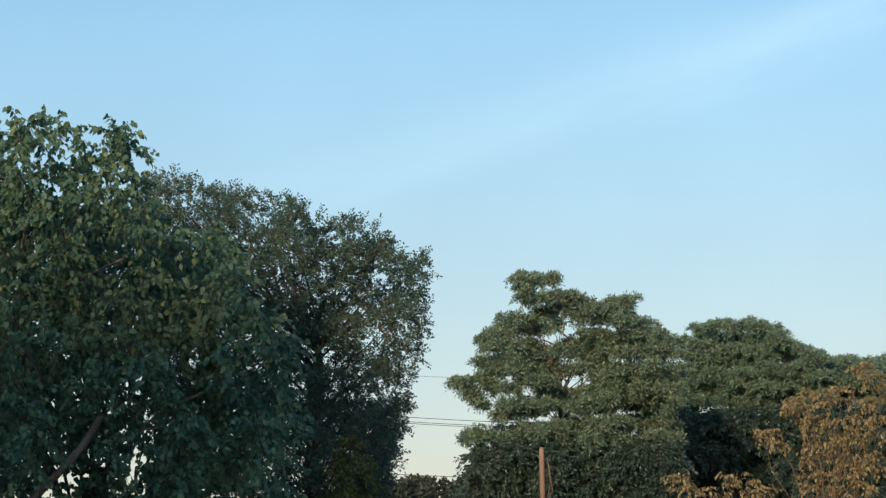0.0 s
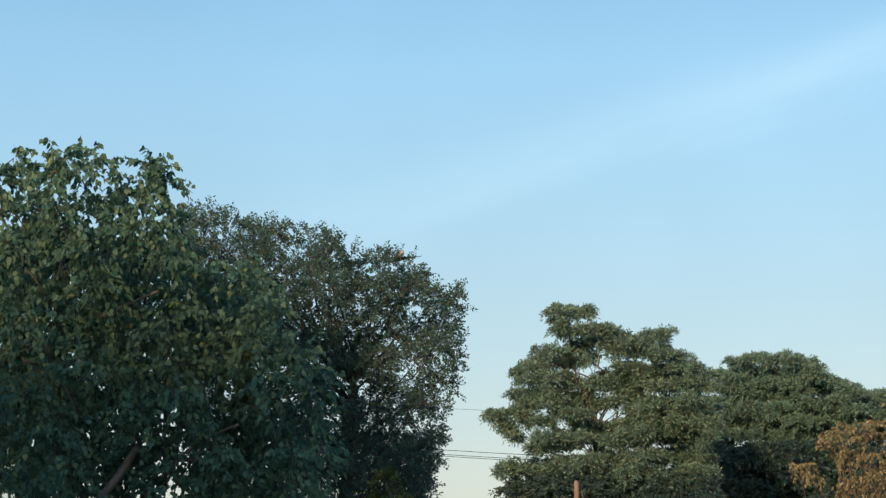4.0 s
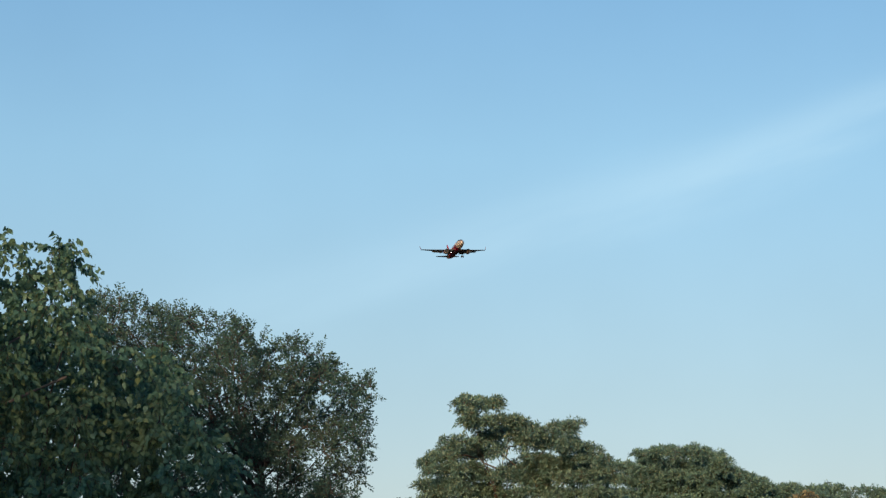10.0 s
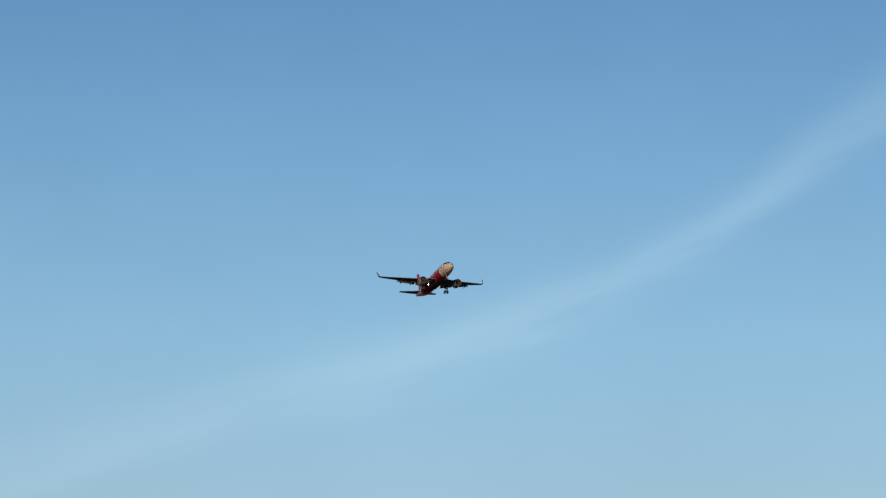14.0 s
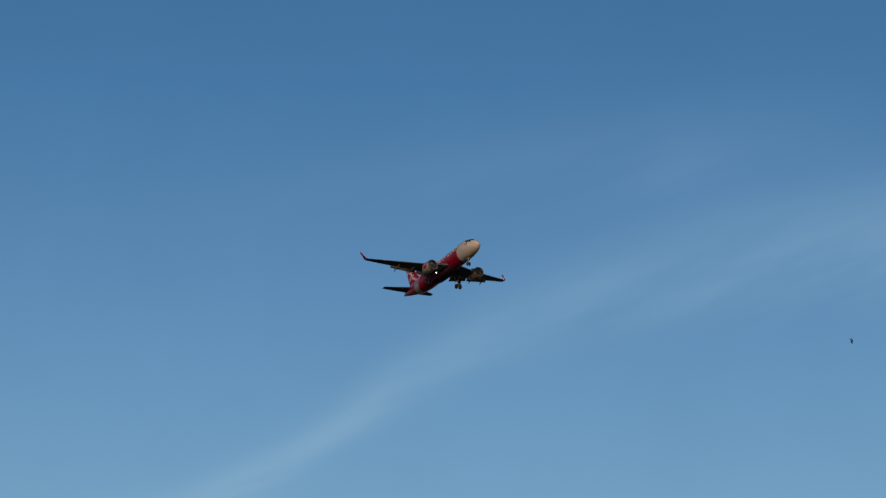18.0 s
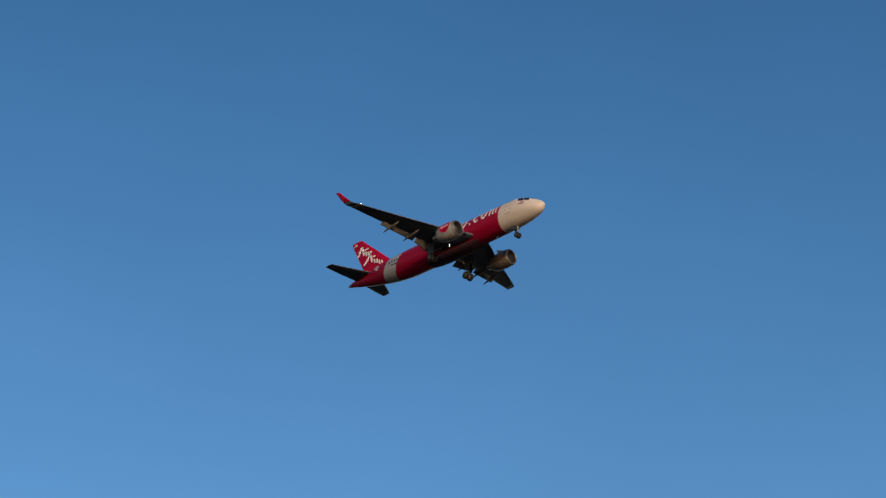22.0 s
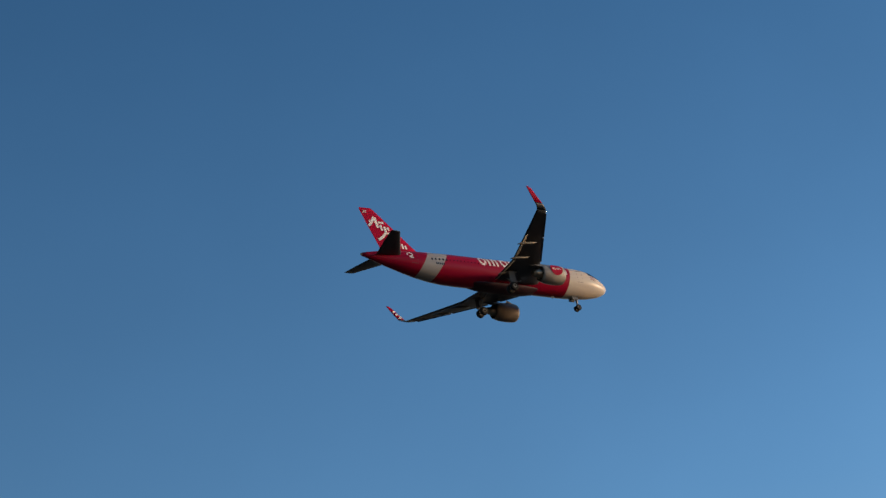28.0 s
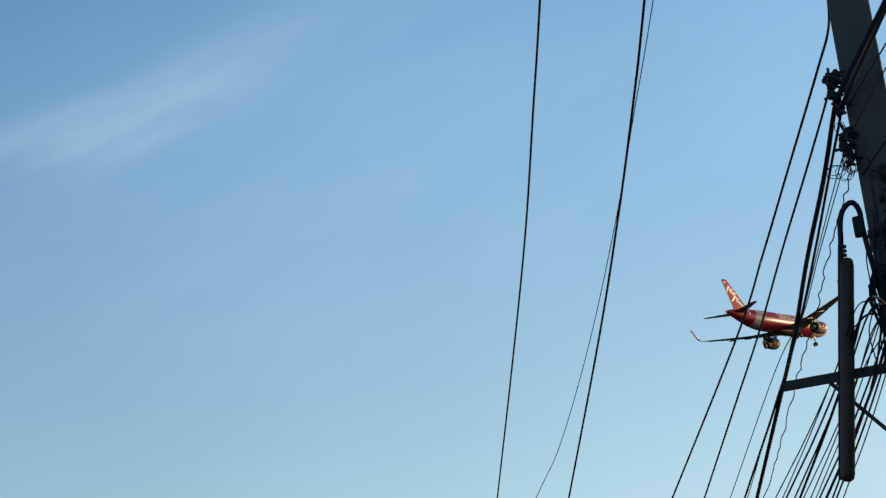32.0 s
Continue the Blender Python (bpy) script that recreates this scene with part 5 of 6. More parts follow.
def wheel(parent, at, r, w):
    ring = [(-w / 2, r * 0.55), (-w / 2, r * 0.86), (-w * 0.36, r * 0.97), (0, r), (w * 0.36, r * 0.97), (w / 2, r * 0.86), (w / 2, r * 0.55)]
    rings = [[Vector((at[0] + q * math.cos(a), at[1] + y, at[2] + q * math.sin(a))) for a in (2 * math.pi * j / 20 for j in range(20))] for y, q in ring]
    v, f = loft(rings)
    ob = mesh_object("tyre", v, f, TYRE, parent, "black tyre", smooth=True)
    v, f = tube([(at[0], at[1] - w * 0.53, at[2]), (at[0], at[1] + w * 0.53, at[2])], r * 0.46, 14)
    mesh_object("rim", v, f, GEARP, ob)
    v, f = tube([(at[0], at[1] - w * 0.55, at[2]), (at[0], at[1] + w * 0.55, at[2])], r * 0.33, 14)
    mesh_object("hub_cap", v, f, TYRE, ob, "dark hub cap")


plane = airliner()


# ---- the roadside pole with its cables ----
POLE_BEARING, POLE_AWAY = 162.21, 16.0
pole_base = spot(POLE_BEARING, 0, POLE_AWAY)
pole_base.z = 0
POLE = Matrix.Translation(pole_base) @ Matrix.Rotation(-radians(POLE_BEARING), 4, "Z")   # x to the right, y away, z up


def at_pole(name, label, category, group=""):
    ob = thing(name, label, category, (0, 0, 0), group)
    ob.matrix_basis = POLE
    return ob


def utility_pole():
    t = at_pole("utility_pole", "tapered square concrete utility pole crowded with cables", "utility pole")
    rings = []
    for z, w in ((-0.5, 0.165), (0, 0.163), (4, 0.139), (7, 0.122), (10.2, 0.104)):
        d, c = w * 1.05, 0.005
        rings.append([Vector(q) for q in ((-w + c, -d, z), (w - c, -d, z), (w, -d + c, z), (w, d - c, z), (w - c, d, z), (-w + c, d, z), (-w, d - c, z), (-w, -d + c, z))])
    v, f = loft(rings)
    mesh_object("shaft", v, f, CONCRETE, t)
    for i in range(13):
        z = 3.2 + i * 0.3 + (i % 2) * 0.04
        d = 1.05 * (0.163 - 0.006 * z) + 0.004
        x = 0.012 * math.sin(i * 2.1)
        v, f = tube([(x, -d - 0.006, z), (x, -d + 0.02, z)], 0.009, 8)
        mesh_object("bolt_hole", v, f, BLACKBOX, t)
    for z in (6.42, 6.1):
        w = 0.163 - 0.006 * z + 0.008
        d = w * 1.05
        v, f = loft([[Vector((sx * (w + o), sy * (d + o), z + zz)) for sx, sy in ((-1, -1), (1, -1), (1, 1), (-1, 1))] for o, zz in ((0, -0.025), (0, 0.025))])
        mesh_object("steel_band", v, f, DARKMETAL, t)
    # crossarm of angle steel with its brace
    v, f = merge([loft([[Vector((x, -0.21, 5.60)), Vector((x, -0.20, 5.60)), Vector((x, -0.20, 5.655)), Vector((x, -0.21, 5.655))] for x in (-0.74, 0.55)]),
                  loft([[Vector((x, -0.21, 5.648)), Vector((x, -0.155, 5.648)), Vector((x, -0.155, 5.656)), Vector((x, -0.21, 5.656))] for x in (-0.74, 0.55)])])
    mesh_object("crossarm", v, f, DARKMETAL, t, "dark angle-steel crossarm")
    v, f = tube([(-0.485, -0.185, 5.61), (-0.232, -0.185, 5.30), (-0.05, -0.175, 5.08)], 0.016, 4)
    mesh_object("brace", v, f, DARKMETAL, t)
    return t


utility_pole()


def splice_closure():
    t = at_pole("splice_closure", "long dark cylinder closure hanging from a bent pipe on the pole", "cable closure")
    a, b = Vector((-0.268, -0.30, 6.262)), Vector((-0.482, -0.30, 5.02))
    d = (b - a).normalized()
    n = (b - a).length
    prof = [(0, 0.006), (0.006, 0.024), (0.02, 0.034), (0.05, 0.039), (n * 0.5, 0.040), (n - 0.04, 0.040), (n - 0.014, 0.034), (n - 0.003, 0.02), (n, 0.006)]
    v, f = tube([a + d * s for s, r in prof], [r for s, r in prof], 18)
    body = mesh_object("body", v, f, CLOSURE, t, "ribbed dark plastic cylinder", smooth=True)
    off = Vector((-0.036, 0.01, 0))
    pts = [b + off - d * 0.02, a + off + d * 0.3, a + off - d * 0.02, (-0.285, -0.30, 6.36), (-0.268, -0.30, 6.47), (-0.242, -0.29, 6.54), (-0.19, -0.28, 6.578), (-0.155, -0.26, 6.53), (-0.152, -0.24, 6.40), (-0.128, -0.20, 6.12), (-0.11, -0.19, 5.9)]
    v, f = tube(smooth_path(pts, 6), 0.0155, 10)
    mesh_object("bent_pipe", v, f, BLACKBOX, t, "black bent conduit", smooth=True)
    for z in (6.335, 6.31, 6.285):
        v, f = tube([(-0.281 + (z - 6.31) * 0.1, -0.30, z), (-0.283 + (z - 6.31) * 0.1, -0.30, z - 0.012)], 0.021, 12)
        mesh_object("gland", v, f, BLACKBOX, t)
    part("junction_box", box(-0.172, -0.25, 6.44, 0.062, 0.07, 0.11, 0.006), BLACKBOX, t, "small black box")


CLOSURE = material("closure_plastic", noisy(12, (0.020, 0.018, 0.015), (0.040, 0.035, 0.028), (0.4, 0.6), 0.3, 90))
splice_closure()


def insulator(x, y, z, lean, size):
    t = at_pole("cable_clamp", "dark clamp holding cables to the pole", "cable clamp", "clamps on the pole")
    t.matrix_basis = POLE @ pose(x, y, z, 0, lean, 0)
    s = size
    v, f = tube([(0, 0, -0.05 * s), (0, 0, -0.03 * s), (0, 0, -0.028 * s), (0, 0, 0), (0, 0, 0.004 * s), (0, 0, 0.03 * s), (0, 0, 0.05 * s)], [0.008 * s, 0.02 * s, 0.028 * s, 0.018 * s, 0.03 * s, 0.022 * s, 0.008 * s], 10)
    mesh_object("insulator", v, f, BLACKBOX, t, smooth=True)
    v, f = tube([(0, 0, 0.03 * s), (0.05, 0.04, 0.05 * s), (0.12, 0.14, 0.04)], 0.008, 6)
    mesh_object("bracket", v, f, DARKMETAL, t)
    v, f = tube([(-0.05 * s, -0.02, 0.02), (0.0, -0.025, 0.0), (0.04 * s, -0.02, -0.03)], 0.009, 6)
    mesh_object("clamp_bolt", v, f, DARKMETAL, t)


for q in ((-0.185, -0.15, 7.375, 70, 0.9), (-0.150, -0.16, 7.36, 10, 1.1), (-0.19, -0.15, 7.33, 0, 0.7), (-0.175, -0.16, 7.25, -30, 1.1), (-0.155, -0.17, 7.17, 20, 1.0),
          (-0.150, -0.16, 7.02, 50, 1.1), (-0.165, -0.16, 6.93, -20, 1.2), (-0.150, -0.17, 6.86, 30, 0.9), (-0.125, -0.16, 6.97, 0, 0.8),
          (-0.135, -0.2, 6.11, 80, 1.0), (-0.10, -0.2, 6.02, 20, 0.9), (-0.085, -0.22, 5.92, 60, 1.2), (-0.13, -0.2, 5.86, 10, 1.0), (0.02, -0.16, 6.75, 0, 1.2), (0.0, -0.17, 6.62, 40, 1.0)):
    insulator(*q)


def loop(name, label, x, y, z, r, turns, flatten, tilt, thick, seed, hang=0.0):
    g = np.random.default_rng(seed)
    t = at_pole(name, label, "cable coil", "loops of cable on the pole")
    t.matrix_basis = POLE @ pose(x, y, z, 0, 0, tilt)
    pts = []
    n = 18 * turns
    for i in range(n + 1):
        a = 2 * math.pi * i / 18
        k = 1 + 0.14 * math.sin(a * 0.37 + seed) + 0.05 * g.normal()
        pts.append(Vector((r * k * math.cos(a), 0.02 * math.sin(a * 0.5 + seed), r * k * flatten * math.sin(a) - hang * i / n)))
    v, f = tube(smooth_path(pts, 3), thick, 5)
    mesh_object("wire", v, f, CABLE, t, smooth=True)


for i, q in enumerate(((-0.245, -0.17, 6.81, 0.05, 2, 0.7, 0.0022), (-0.195, -0.18, 6.79, 0.045, 2, 1.0, 0.0022), (-0.15, -0.19, 6.84, 0.055, 3, 1.1, 0.003), (-0.165, -0.18, 7.05, 0.04, 2, 0.8, 0.0022), (-0.135, -0.2, 6.90, 0.05, 3, 0.6, 0.003))):
    loop("wire_loop", "thin black wire curled in loose loops", *q[:6], 20 * i, q[6], i + 3)
for i, q in enumerate(((-0.085, -0.24, 6.0, 0.09, 6, 2.0, 0.006), (-0.07, -0.26, 5.92, 0.07, 5, 2.2, 0.006), (-0.11, -0.25, 6.05, 0.06, 4, 1.4, 0.005), (-0.14, -0.2, 5.75, 0.05, 4, 1.5, 0.003), (0.0, -0.22, 6.35, 0.05, 3, 2.4, 0.006))):
    loop("cable_coil", "slack black cable coiled on the pole", *q[:6], 35 * i, q[6], i + 11)


def run_cable(radius, *points, start=None, wavy=0.0, group="cables on the pole", label="black overhead cable running from the pole"):
    """A cable through places given as bearing, elevation and distance, carried on to the next pole."""
    pts = [spot(*q) for q in points]
    if start is None:
        back = (pts[0] - pts[1]).normalized()
        first = [pts[0] + back * 14 + Vector((0, 0, 0.5)), pts[0] + back * 5 + Vector((0, 0, 0.1))]
    else:
        first = [POLE @ Vector(start)]
    on = (pts[-1] - pts[-2]).normalized()
    last = [pts[-1] + on * 6, pts[-1] + on * 14 + Vector((0, 0, 0.15)), pts[-1] + on * 24 + Vector((0, 0, 0.6))]
    path = smooth_path(first + pts + last, 10)
    if wavy:
        path = [p + Vector((math.sin(i * 0.37) + 0.6 * math.sin(i * 0.71), math.cos(i * 0.29), math.sin(i * 0.53))) * wavy for i, p in enumerate(smooth_path(path, 3))]
    v, f = tube(path, radius, 6)
    ob = mesh_object("overhead_cable", v, f, CABLE, None, smooth=True)
    return tagged(ob, label, "cable", group)


run_cable(0.0085, (155.92, 22.47, 18.32), (155.44, 20.43, 19.67), (154.87, 17.96, 21.90), (154.19, 15.38, 25.17), (153.55, 13.01, 29.54), group="cables overhead", label="black overhead cable against the sky")
run_cable(0.0100, (158.08, 22.14, 18.57), (157.54, 20.34, 19.75), (156.83, 18.11, 21.72), (156.04, 15.78, 24.55), (154.96, 12.81, 29.99), group="cables overhead", label="black overhead cable against the sky")
run_cable(0.0035, (158.26, 22.11, 17.54), (157.48, 20.01, 18.97), (156.72, 17.91, 20.79), (155.78, 15.60, 23.49), (154.93, 13.83, 26.22), (154.31, 12.90, 28.00), group="cables overhead", label="black overhead cable against the sky")
run_cable(0.0085, (161.72, 20.96, 17.61), (161.34, 20.20, 17.93), (160.40, 18.44, 19.27), (159.59, 16.89, 20.71), (158.77, 15.36, 22.53), (156.99, 12.51, 27.47), start=(-0.10, -0.18, 7.9))
run_cable(0.0075, (161.40, 19.58, 17.01), (160.76, 18.36, 17.75), (160.00, 16.93, 18.87), (159.23, 15.39, 20.41), (158.51, 14.07, 22.08), (157.62, 12.42, 24.87), start=(-0.19, -0.16, 7.33))
run_cable(0.0160, (161.51, 19.33, 16.92), (161.05, 18.08, 17.70), (160.44, 16.63, 18.85), (159.94, 15.27, 20.19), (159.50, 14.24, 21.41), (158.64, 12.26, 24.72), start=(-0.16, -0.18, 7.22))
run_cable(0.0090, (161.61, 19.20, 17.03), (161.23, 18.27, 17.52), (160.65, 16.82, 18.64), (160.08, 15.47, 19.93), (159.41, 14.14, 21.56), (158.40, 12.29, 24.66), start=(-0.15, -0.18, 7.18))
run_cable(0.0035, (161.48, 18.23, 17.26), (160.70, 16.70, 18.33), (160.15, 15.57, 19.20), (159.47, 14.69, 20.02), (158.12, 12.34, 23.63), start=(-0.15, -0.18, 6.9))
run_cable(0.0035, (161.40, 18.24, 17.25), (160.66, 16.71, 18.31), (160.00, 15.27, 19.56), (159.28, 13.94, 21.07), (158.46, 12.29, 23.72), start=(-0.15, -0.18, 6.95))
run_cable(0.0040, (161.51, 17.89, 17.25), (161.14, 17.18, 17.68), (160.75, 16.36, 18.28), (160.45, 15.63, 18.86), (160.08, 14.92, 19.52), (159.73, 14.20, 20.32), (159.26, 13.17, 21.76), (158.79, 12.23, 23.37), start=(-0.15, -0.18, 6.85), wavy=0.006)
run_cable(0.0040, (161.07, 15.13, 16.47), (160.41, 14.12, 16.91), (159.73, 13.16, 17.56), (159.00, 12.20, 18.69), start=(-0.12, -0.2, 6.00))
run_cable(0.0040, (161.28, 15.59, 16.00), (160.60, 14.42, 16.56), (159.89, 13.30, 17.37), (159.14, 12.18, 18.72), start=(-0.11, -0.2, 5.96))
run_cable(0.0060, (161.29, 15.31, 16.29), (160.63, 14.23, 16.78), (159.95, 13.20, 17.50), (159.21, 12.17, 18.74), start=(-0.10, -0.2, 5.92))
run_cable(0.0060, (161.50, 15.45, 16.14), (160.82, 14.32, 16.68), (160.12, 13.23, 17.46), (159.37, 12.14, 18.78), start=(-0.08, -0.2, 5.98))
run_cable(0.0090, (161.50, 15.67, 15.92), (160.86, 14.46, 16.52), (160.19, 13.29, 17.39), (159.47, 12.12, 18.81), start=(-0.07, -0.2, 5.94))
run_cable(0.0040, (161.60, 15.20, 16.40), (160.95, 14.14, 16.89), (160.27, 13.12, 17.61), (159.54, 12.11, 18.83), start=(-0.06, -0.2, 6.00))
run_cable(0.0040, (161.51, 15.12, 16.49), (160.94, 14.08, 16.96), (160.33, 13.08, 17.66), (159.68, 12.09, 18.86), start=(-0.05, -0.2, 5.96))
run_cable(0.0040, (161.81, 15.46, 16.13), (161.17, 14.30, 16.70), (160.50, 13.18, 17.53), (159.78, 12.07, 18.89), start=(-0.04, -0.2, 5.92))
run_cable(0.0060, (161.78, 15.06, 16.55), (161.17, 14.04, 17.00), (160.54, 13.04, 17.71), (159.85, 12.06, 18.91), start=(-0.02, -0.2, 5.98))
run_cable(0.0090, (161.83, 14.98, 16.64), (161.25, 13.97, 17.09), (160.64, 13.00, 17.77), (159.98, 12.04, 18.94), start=(-0.01, -0.2, 5.94))
run_cable(0.0060, (162.05, 15.50, 16.09), (161.43, 14.31, 16.69), (160.79, 13.16, 17.56), (160.10, 12.02, 18.97), start=(0.00, -0.2, 6.00))
run_cable(0.0060, (161.91, 15.06, 16.55), (161.37, 14.01, 17.04), (160.80, 13.01, 17.75), (160.18, 12.01, 18.98), start=(0.01, -0.2, 5.96))
run_cable(0.0040, (162.03, 15.14, 16.46), (161.50, 14.06, 16.98), (160.93, 13.02, 17.74), (160.31, 11.99, 19.01), start=(0.02, -0.2, 5.92))


def across(a, b, r):
    """A cable that crosses the pole and goes on along the road behind the camera."""
    va, vb = POLE @ Vector(a), POLE @ Vector(b)
    on = (vb - va).normalized()
    v, f = tube(smooth_path([va, vb, vb + on * 2.5, vb + on * 7 - Vector((0, 0, 0.4))], 8), r, 7)
    tagged(mesh_object("overhead_cable", v, f, CABLE, None, smooth=True), "thick black cable bundle crossing the pole", "cable", "cables on the pole")


for a, b, r in (((-0.165, -0.20, 7.22), (0.188, -0.42, 7.637), 0.016), ((-0.155, -0.20, 7.16), (0.195, -0.44, 7.60), 0.012), ((-0.12, -0.2, 7.15), (0.149, -0.35, 7.419), 0.005), ((-0.14, -0.2, 6.98), (0.17, -0.4, 7.32), 0.004), ((-0.1, -0.2, 6.75), (0.2, -0.4, 7.0), 0.006)):
    across(a, b, r)
# short cables tangled down the shaft
for i in range(12):
    g = np.random.default_rng(40 + i)
    x0, x1 = g.uniform(-0.16, 0.02), g.uniform(-0.30, -0.02)
    z0, z1 = g.uniform(6.0, 7.0), g.uniform(5.2, 5.7)
    pts = [POLE @ Vector((x0 + (x1 - x0) * u + g.normal() * 0.018, -0.22 - 0.05 * g.random(), z0 + (z1 - z0) * u)) for u in (0, 0.2, 0.4, 0.6, 0.8, 1)]
    v, f = tube(smooth_path(pts, 6), float(g.choice([0.003, 0.004, 0.006])), 5)
    tagged(mesh_object("drop_wire", v, f, CABLE, None, smooth=True), "slack black wire hanging down the pole", "cable", "slack wires on the pole")


# ---- birds ----
FEATHER = material("dark_feather", noisy(20, (0.02, 0.02, 0.02), (0.05, 0.045, 0.04), (0.6, 0.8)))


def bird(size):
    t = thing("bird", "small dark bird in flight", "bird", group="birds")
    v, f = tube([(0.10, 0, 0), (0.085, 0, 0.004), (0.06, 0, 0.004), (0.0, 0, 0), (-0.05, 0, 0), (-0.085, 0, 0.0), (-0.13, 0, 0.002)], [0.003, 0.013, 0.018, 0.026, 0.02, 0.010, 0.004], 10)
    mesh_object("body", [Vector(p) * size for p in v], f, FEATHER, t, smooth=True)
    for s in (1, -1):
        q = [[Vector((x0, s * y, z + h)), Vector((x1, s * y, z + h)), Vector((x1, s * y, z - h)), Vector((x0, s * y, z - h))] for x0, x1, y, z, h in ((0.04, -0.03, 0.012, 0.01, 0.005), (0.055, -0.02, 0.06, 0.03, 0.004), (0.03, -0.03, 0.12, 0.035, 0.003), (-0.03, -0.05, 0.175, 0.028, 0.001))]
        v, f = loft(q)
        mesh_object("wing", [Vector(p) * size for p in v], f, FEATHER, t)
    v, f = loft([[Vector((-0.11, -0.008, 0)), Vector((-0.11, 0.008, 0)), Vector((-0.11, 0.008, 0.003)), Vector((-0.11, -0.008, 0.003))], [Vector((-0.17, -0.03, 0)), Vector((-0.17, 0.03, 0)), Vector((-0.17, 0.03, 0.002)), Vector((-0.17, -0.03, 0.002))]])
    mesh_object("tail", [Vector(p) * size for p in v], f, FEATHER, t)
    return t


birds = [bird(1.0), bird(0.6)]


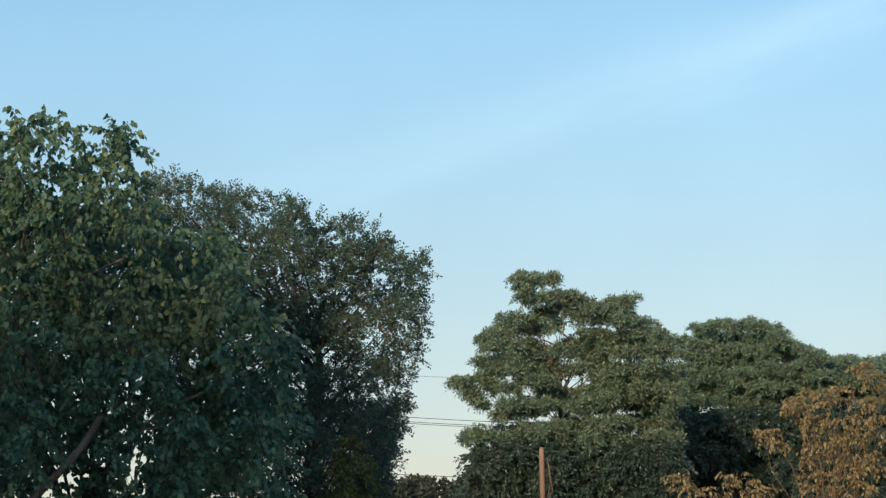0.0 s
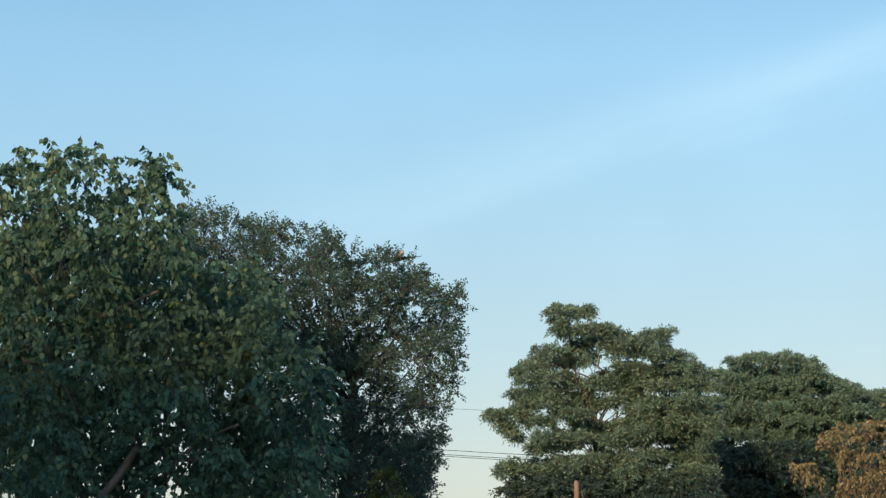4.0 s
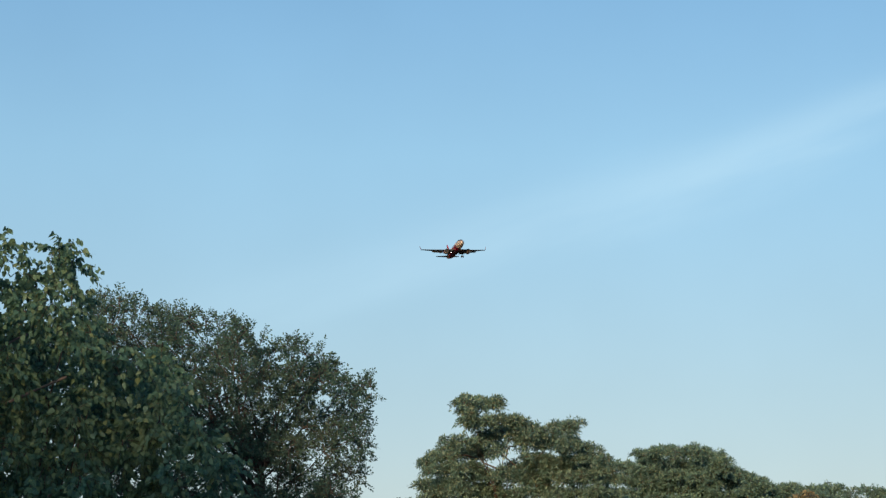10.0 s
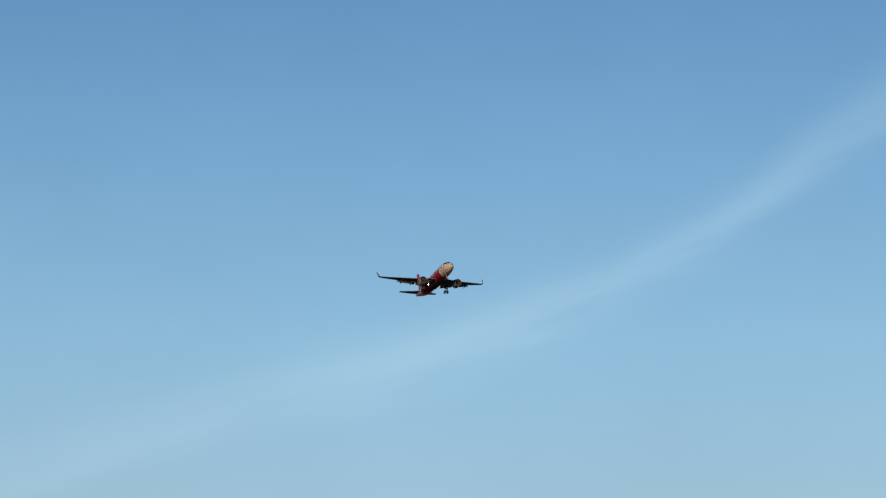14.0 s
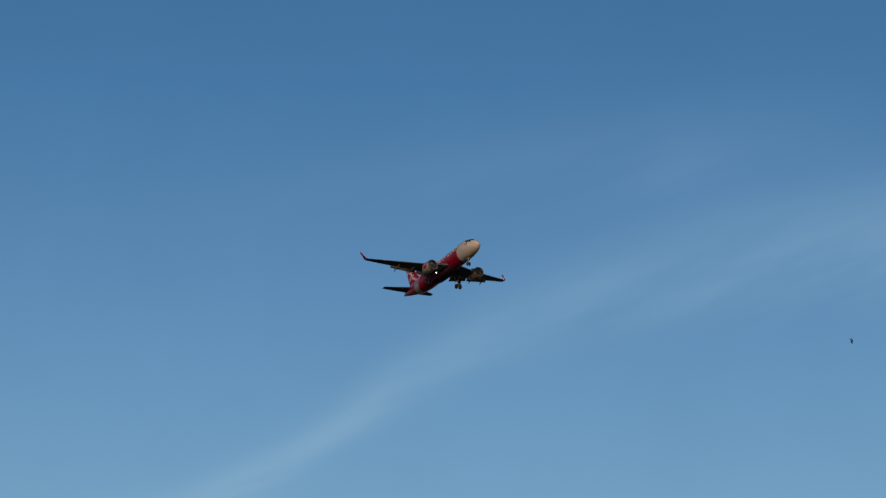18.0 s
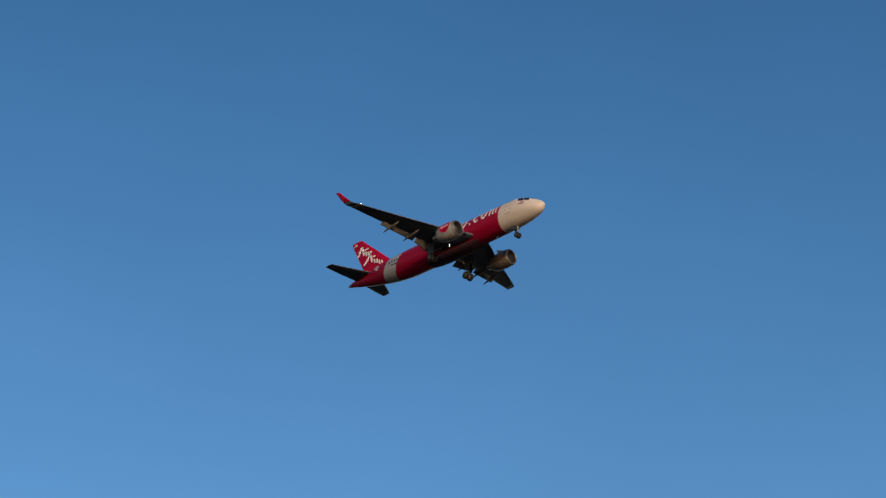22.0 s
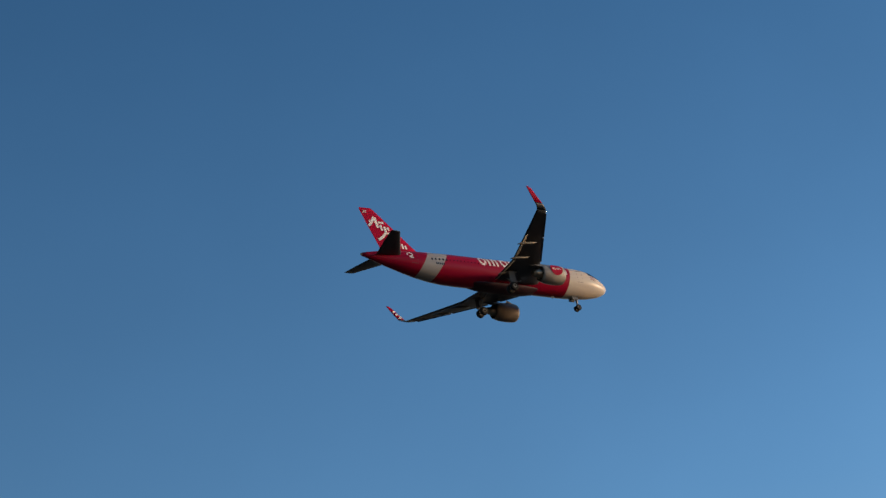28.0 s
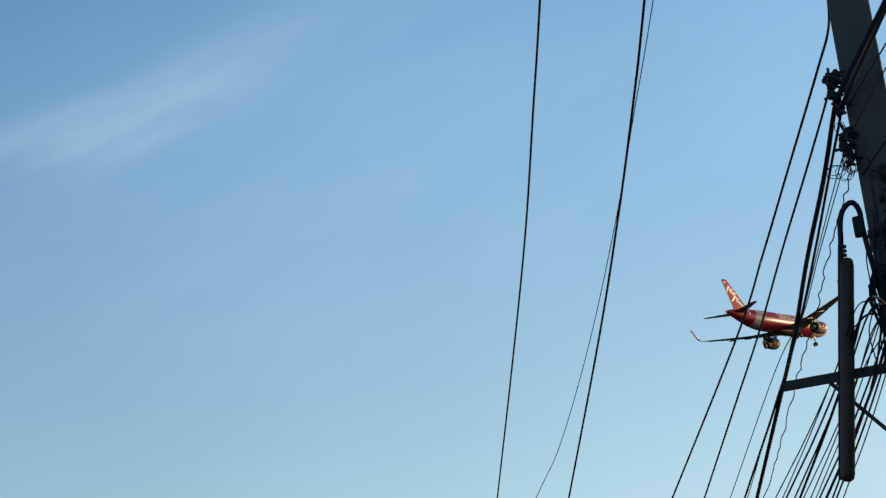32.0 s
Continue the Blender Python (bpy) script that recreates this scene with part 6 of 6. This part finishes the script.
FLIGHT = [
    (0.0, 752.69, 2320.29, 356.98, 1.82, -4.03, -99.99),
    (0.5, 743.34, 2273.58, 353.83, 1.83, -4.05, -99.92),
    (1.0, 733.96, 2226.88, 350.68, 1.83, -4.06, -99.91),
    (1.5, 724.59, 2180.20, 347.53, 1.83, -4.07, -99.90),
    (2.0, 715.21, 2133.52, 344.39, 1.82, -4.07, -99.91),
    (2.5, 705.82, 2086.87, 341.25, 1.82, -4.06, -99.95),
    (3.0, 696.43, 2040.23, 338.11, 1.82, -4.07, -99.96),
    (3.5, 687.03, 1993.60, 334.99, 1.80, -4.11, -100.01),
    (4.0, 677.56, 1947.02, 331.90, 1.77, -4.20, -100.16),
    (4.5, 668.15, 1900.43, 328.80, 1.74, -4.26, -100.23),
    (6.5, 628.95, 1714.65, 317.71, 1.73, -4.40, -100.17),
    (7.0, 620.41, 1667.84, 314.85, 1.74, -4.46, -100.05),
    (7.5, 611.18, 1621.55, 310.61, 1.73, -4.55, -100.00),
    (8.0, 602.98, 1574.74, 307.28, 1.73, -4.61, -99.94),
    (8.5, 593.23, 1528.60, 303.70, 1.72, -4.67, -99.86),
    (9.0, 584.61, 1481.97, 300.58, 1.73, -4.68, -99.82),
    (9.5, 574.78, 1435.91, 297.11, 1.74, -4.64, -99.76),
    (10.0, 566.11, 1389.37, 294.04, 1.74, -4.67, -99.69),
    (10.5, 556.68, 1343.26, 290.64, 1.73, -4.76, -99.67),
    (11.0, 548.14, 1296.63, 288.21, 1.72, -4.86, -99.53),
    (11.5, 538.78, 1250.67, 284.58, 1.71, -5.00, -99.31),
    (12.0, 530.82, 1203.80, 282.58, 1.72, -5.12, -99.08),
    (12.5, 479.06, 1024.63, 256.88, 0.86, -4.56, -99.54),
    (13.0, 436.15, 880.60, 233.69, 0.00, -4.00, -100.00),
    (13.5, 427.32, 837.02, 230.53, 0.00, -4.00, -100.00),
    (14.0, 418.59, 793.97, 227.42, 0.00, -4.00, -100.00),
    (14.5, 411.96, 755.16, 225.40, 0.00, -4.00, -100.00),
    (15.0, 405.35, 716.45, 223.40, 0.00, -4.00, -100.00),
    (15.5, 398.76, 677.85, 221.39, 0.00, -4.00, -100.00),
    (16.0, 392.18, 639.34, 219.40, 0.00, -4.00, -100.00),
    (16.5, 385.62, 600.95, 217.40, 0.00, -4.00, -100.00),
    (17.0, 379.08, 562.65, 215.42, 0.00, -4.00, -100.00),
    (17.5, 372.81, 524.82, 213.58, 0.00, -4.00, -100.00),
    (18.0, 366.54, 487.04, 211.74, 0.00, -4.00, -100.00),
    (18.5, 360.29, 449.31, 209.90, 0.00, -4.00, -100.00),
    (19.0, 354.04, 411.64, 208.07, 0.00, -4.00, -100.00),
    (19.5, 346.35, 372.39, 205.39, 0.00, -4.00, -100.00),
    (20.0, 338.73, 333.52, 202.75, 0.00, -4.00, -100.00),
    (20.5, 332.33, 296.09, 200.80, 0.00, -4.00, -100.00),
    (21.0, 325.95, 258.76, 198.86, 0.00, -4.00, -100.00),
    (21.5, 319.58, 221.54, 196.93, 0.00, -4.00, -100.00),
    (22.0, 313.24, 184.41, 195.00, 0.00, -4.00, -100.00),
    (22.5, 306.39, 147.11, 192.76, 0.00, -4.00, -100.00),
    (23.0, 299.59, 110.03, 190.53, 0.00, -4.00, -100.00),
    (23.5, 293.09, 73.26, 188.49, 0.00, -4.00, -100.00),
    (24.0, 286.63, 36.63, 186.45, 0.00, -4.00, -100.00),
    (24.5, 281.94, 0.27, 185.55, 0.00, -4.00, -100.00),
    (25.0, 277.22, -36.39, 184.63, 0.00, -4.00, -100.00),
    (25.5, 272.45, -73.35, 183.71, 0.00, -4.00, -100.00),
    (26.0, 266.02, -110.06, 181.71, 0.00, -4.00, -100.00),
    (26.5, 259.62, -146.64, 179.71, 0.00, -4.00, -100.00),
    (27.0, 253.24, -183.09, 177.72, 0.00, -4.00, -100.00),
    (27.5, 246.88, -219.39, 175.73, 0.00, -4.00, -100.00),
    (28.0, 242.01, -256.99, 174.78, 0.00, -4.00, -100.00),
    (28.5, 236.67, -295.23, 173.81, 0.00, -4.00, -100.08),
    (29.0, 231.18, -333.77, 172.83, 0.00, -4.00, -100.16),
    (29.5, 224.85, -371.54, 171.34, 0.00, -4.00, -100.24),
    (30.0, 218.40, -409.38, 169.85, 0.00, -4.00, -100.33),
    (30.5, 214.69, -446.31, 168.47, 0.00, -4.00, -100.06),
    (31.0, 207.88, -484.90, 167.09, 0.00, -4.00, -100.20),
    (31.5, 203.90, -521.93, 165.69, 0.00, -4.00, -100.00),
    (32.0, 197.68, -559.51, 163.21, 0.00, -4.00, -100.00),
]
BIRD_ONE = [  # seconds, place
    (0.0, 93.69, 121.85, 23.35),
    (0.5, 82.31, 125.79, 25.10),
    (1.0, 70.94, 129.73, 26.85),
    (1.4, 63.63, 133.16, 28.45),
    (1.8, 55.14, 136.62, 29.76),
    (2.1, 48.93, 138.94, 29.94),
    (2.3, 43.64, 140.44, 31.12),
    (2.5, 38.18, 141.88, 31.81),
    (2.7, 32.26, 143.13, 32.79),
    (3.2, 20.88, 147.07, 34.53),
    (32.0, -634.43, 374.10, 135.15),
]
BIRD_ONE_WAY = (0, -8.3, 160.9)
BIRD_TWO = [  # seconds, place
    (0.0, -139.30, -41.63, 136.80),
    (16.9, 33.33, 40.22, 28.12),
    (17.4, 38.44, 42.65, 24.91),
    (17.6, 40.71, 43.76, 23.25),
    (17.7, 41.69, 44.14, 22.97),
    (17.9, 43.68, 45.06, 21.95),
    (18.0, 44.79, 45.56, 21.01),
    (18.1, 45.68, 45.98, 20.70),
    (18.3, 47.63, 47.00, 19.12),
    (18.8, 52.74, 49.43, 15.90),
    (32.0, 187.58, 113.36, 3.90),
]
BIRD_TWO_WAY = (0, 29.6, 25.4)


def motions():
    walk(plane, [(t, pose(*row)) for t, *row in FLIGHT])
    walk(birds[0], [(t, pose(x, y, z, *BIRD_ONE_WAY)) for t, x, y, z in BIRD_ONE])
    walk(birds[1], [(t, pose(x, y, z, *BIRD_TWO_WAY)) for t, x, y, z in BIRD_TWO])
    # wing beats of the nearer bird
    for wing in birds[1].children:
        if wing.name.startswith("wing"):
            s = 1 if wing.data.vertices[8].co.y > 0 else -1
            beat = [(0, 84), (17.4, 84), (17.6, 70), (17.7, 0), (17.8, 70), (17.9, 84), (18.0, 84), (18.1, 84), (18.3, 80), (32, 80)]
            walk(wing, [(t, pose(0, 0, 0, s * a, 0, 0)) for t, a in beat])


motions()
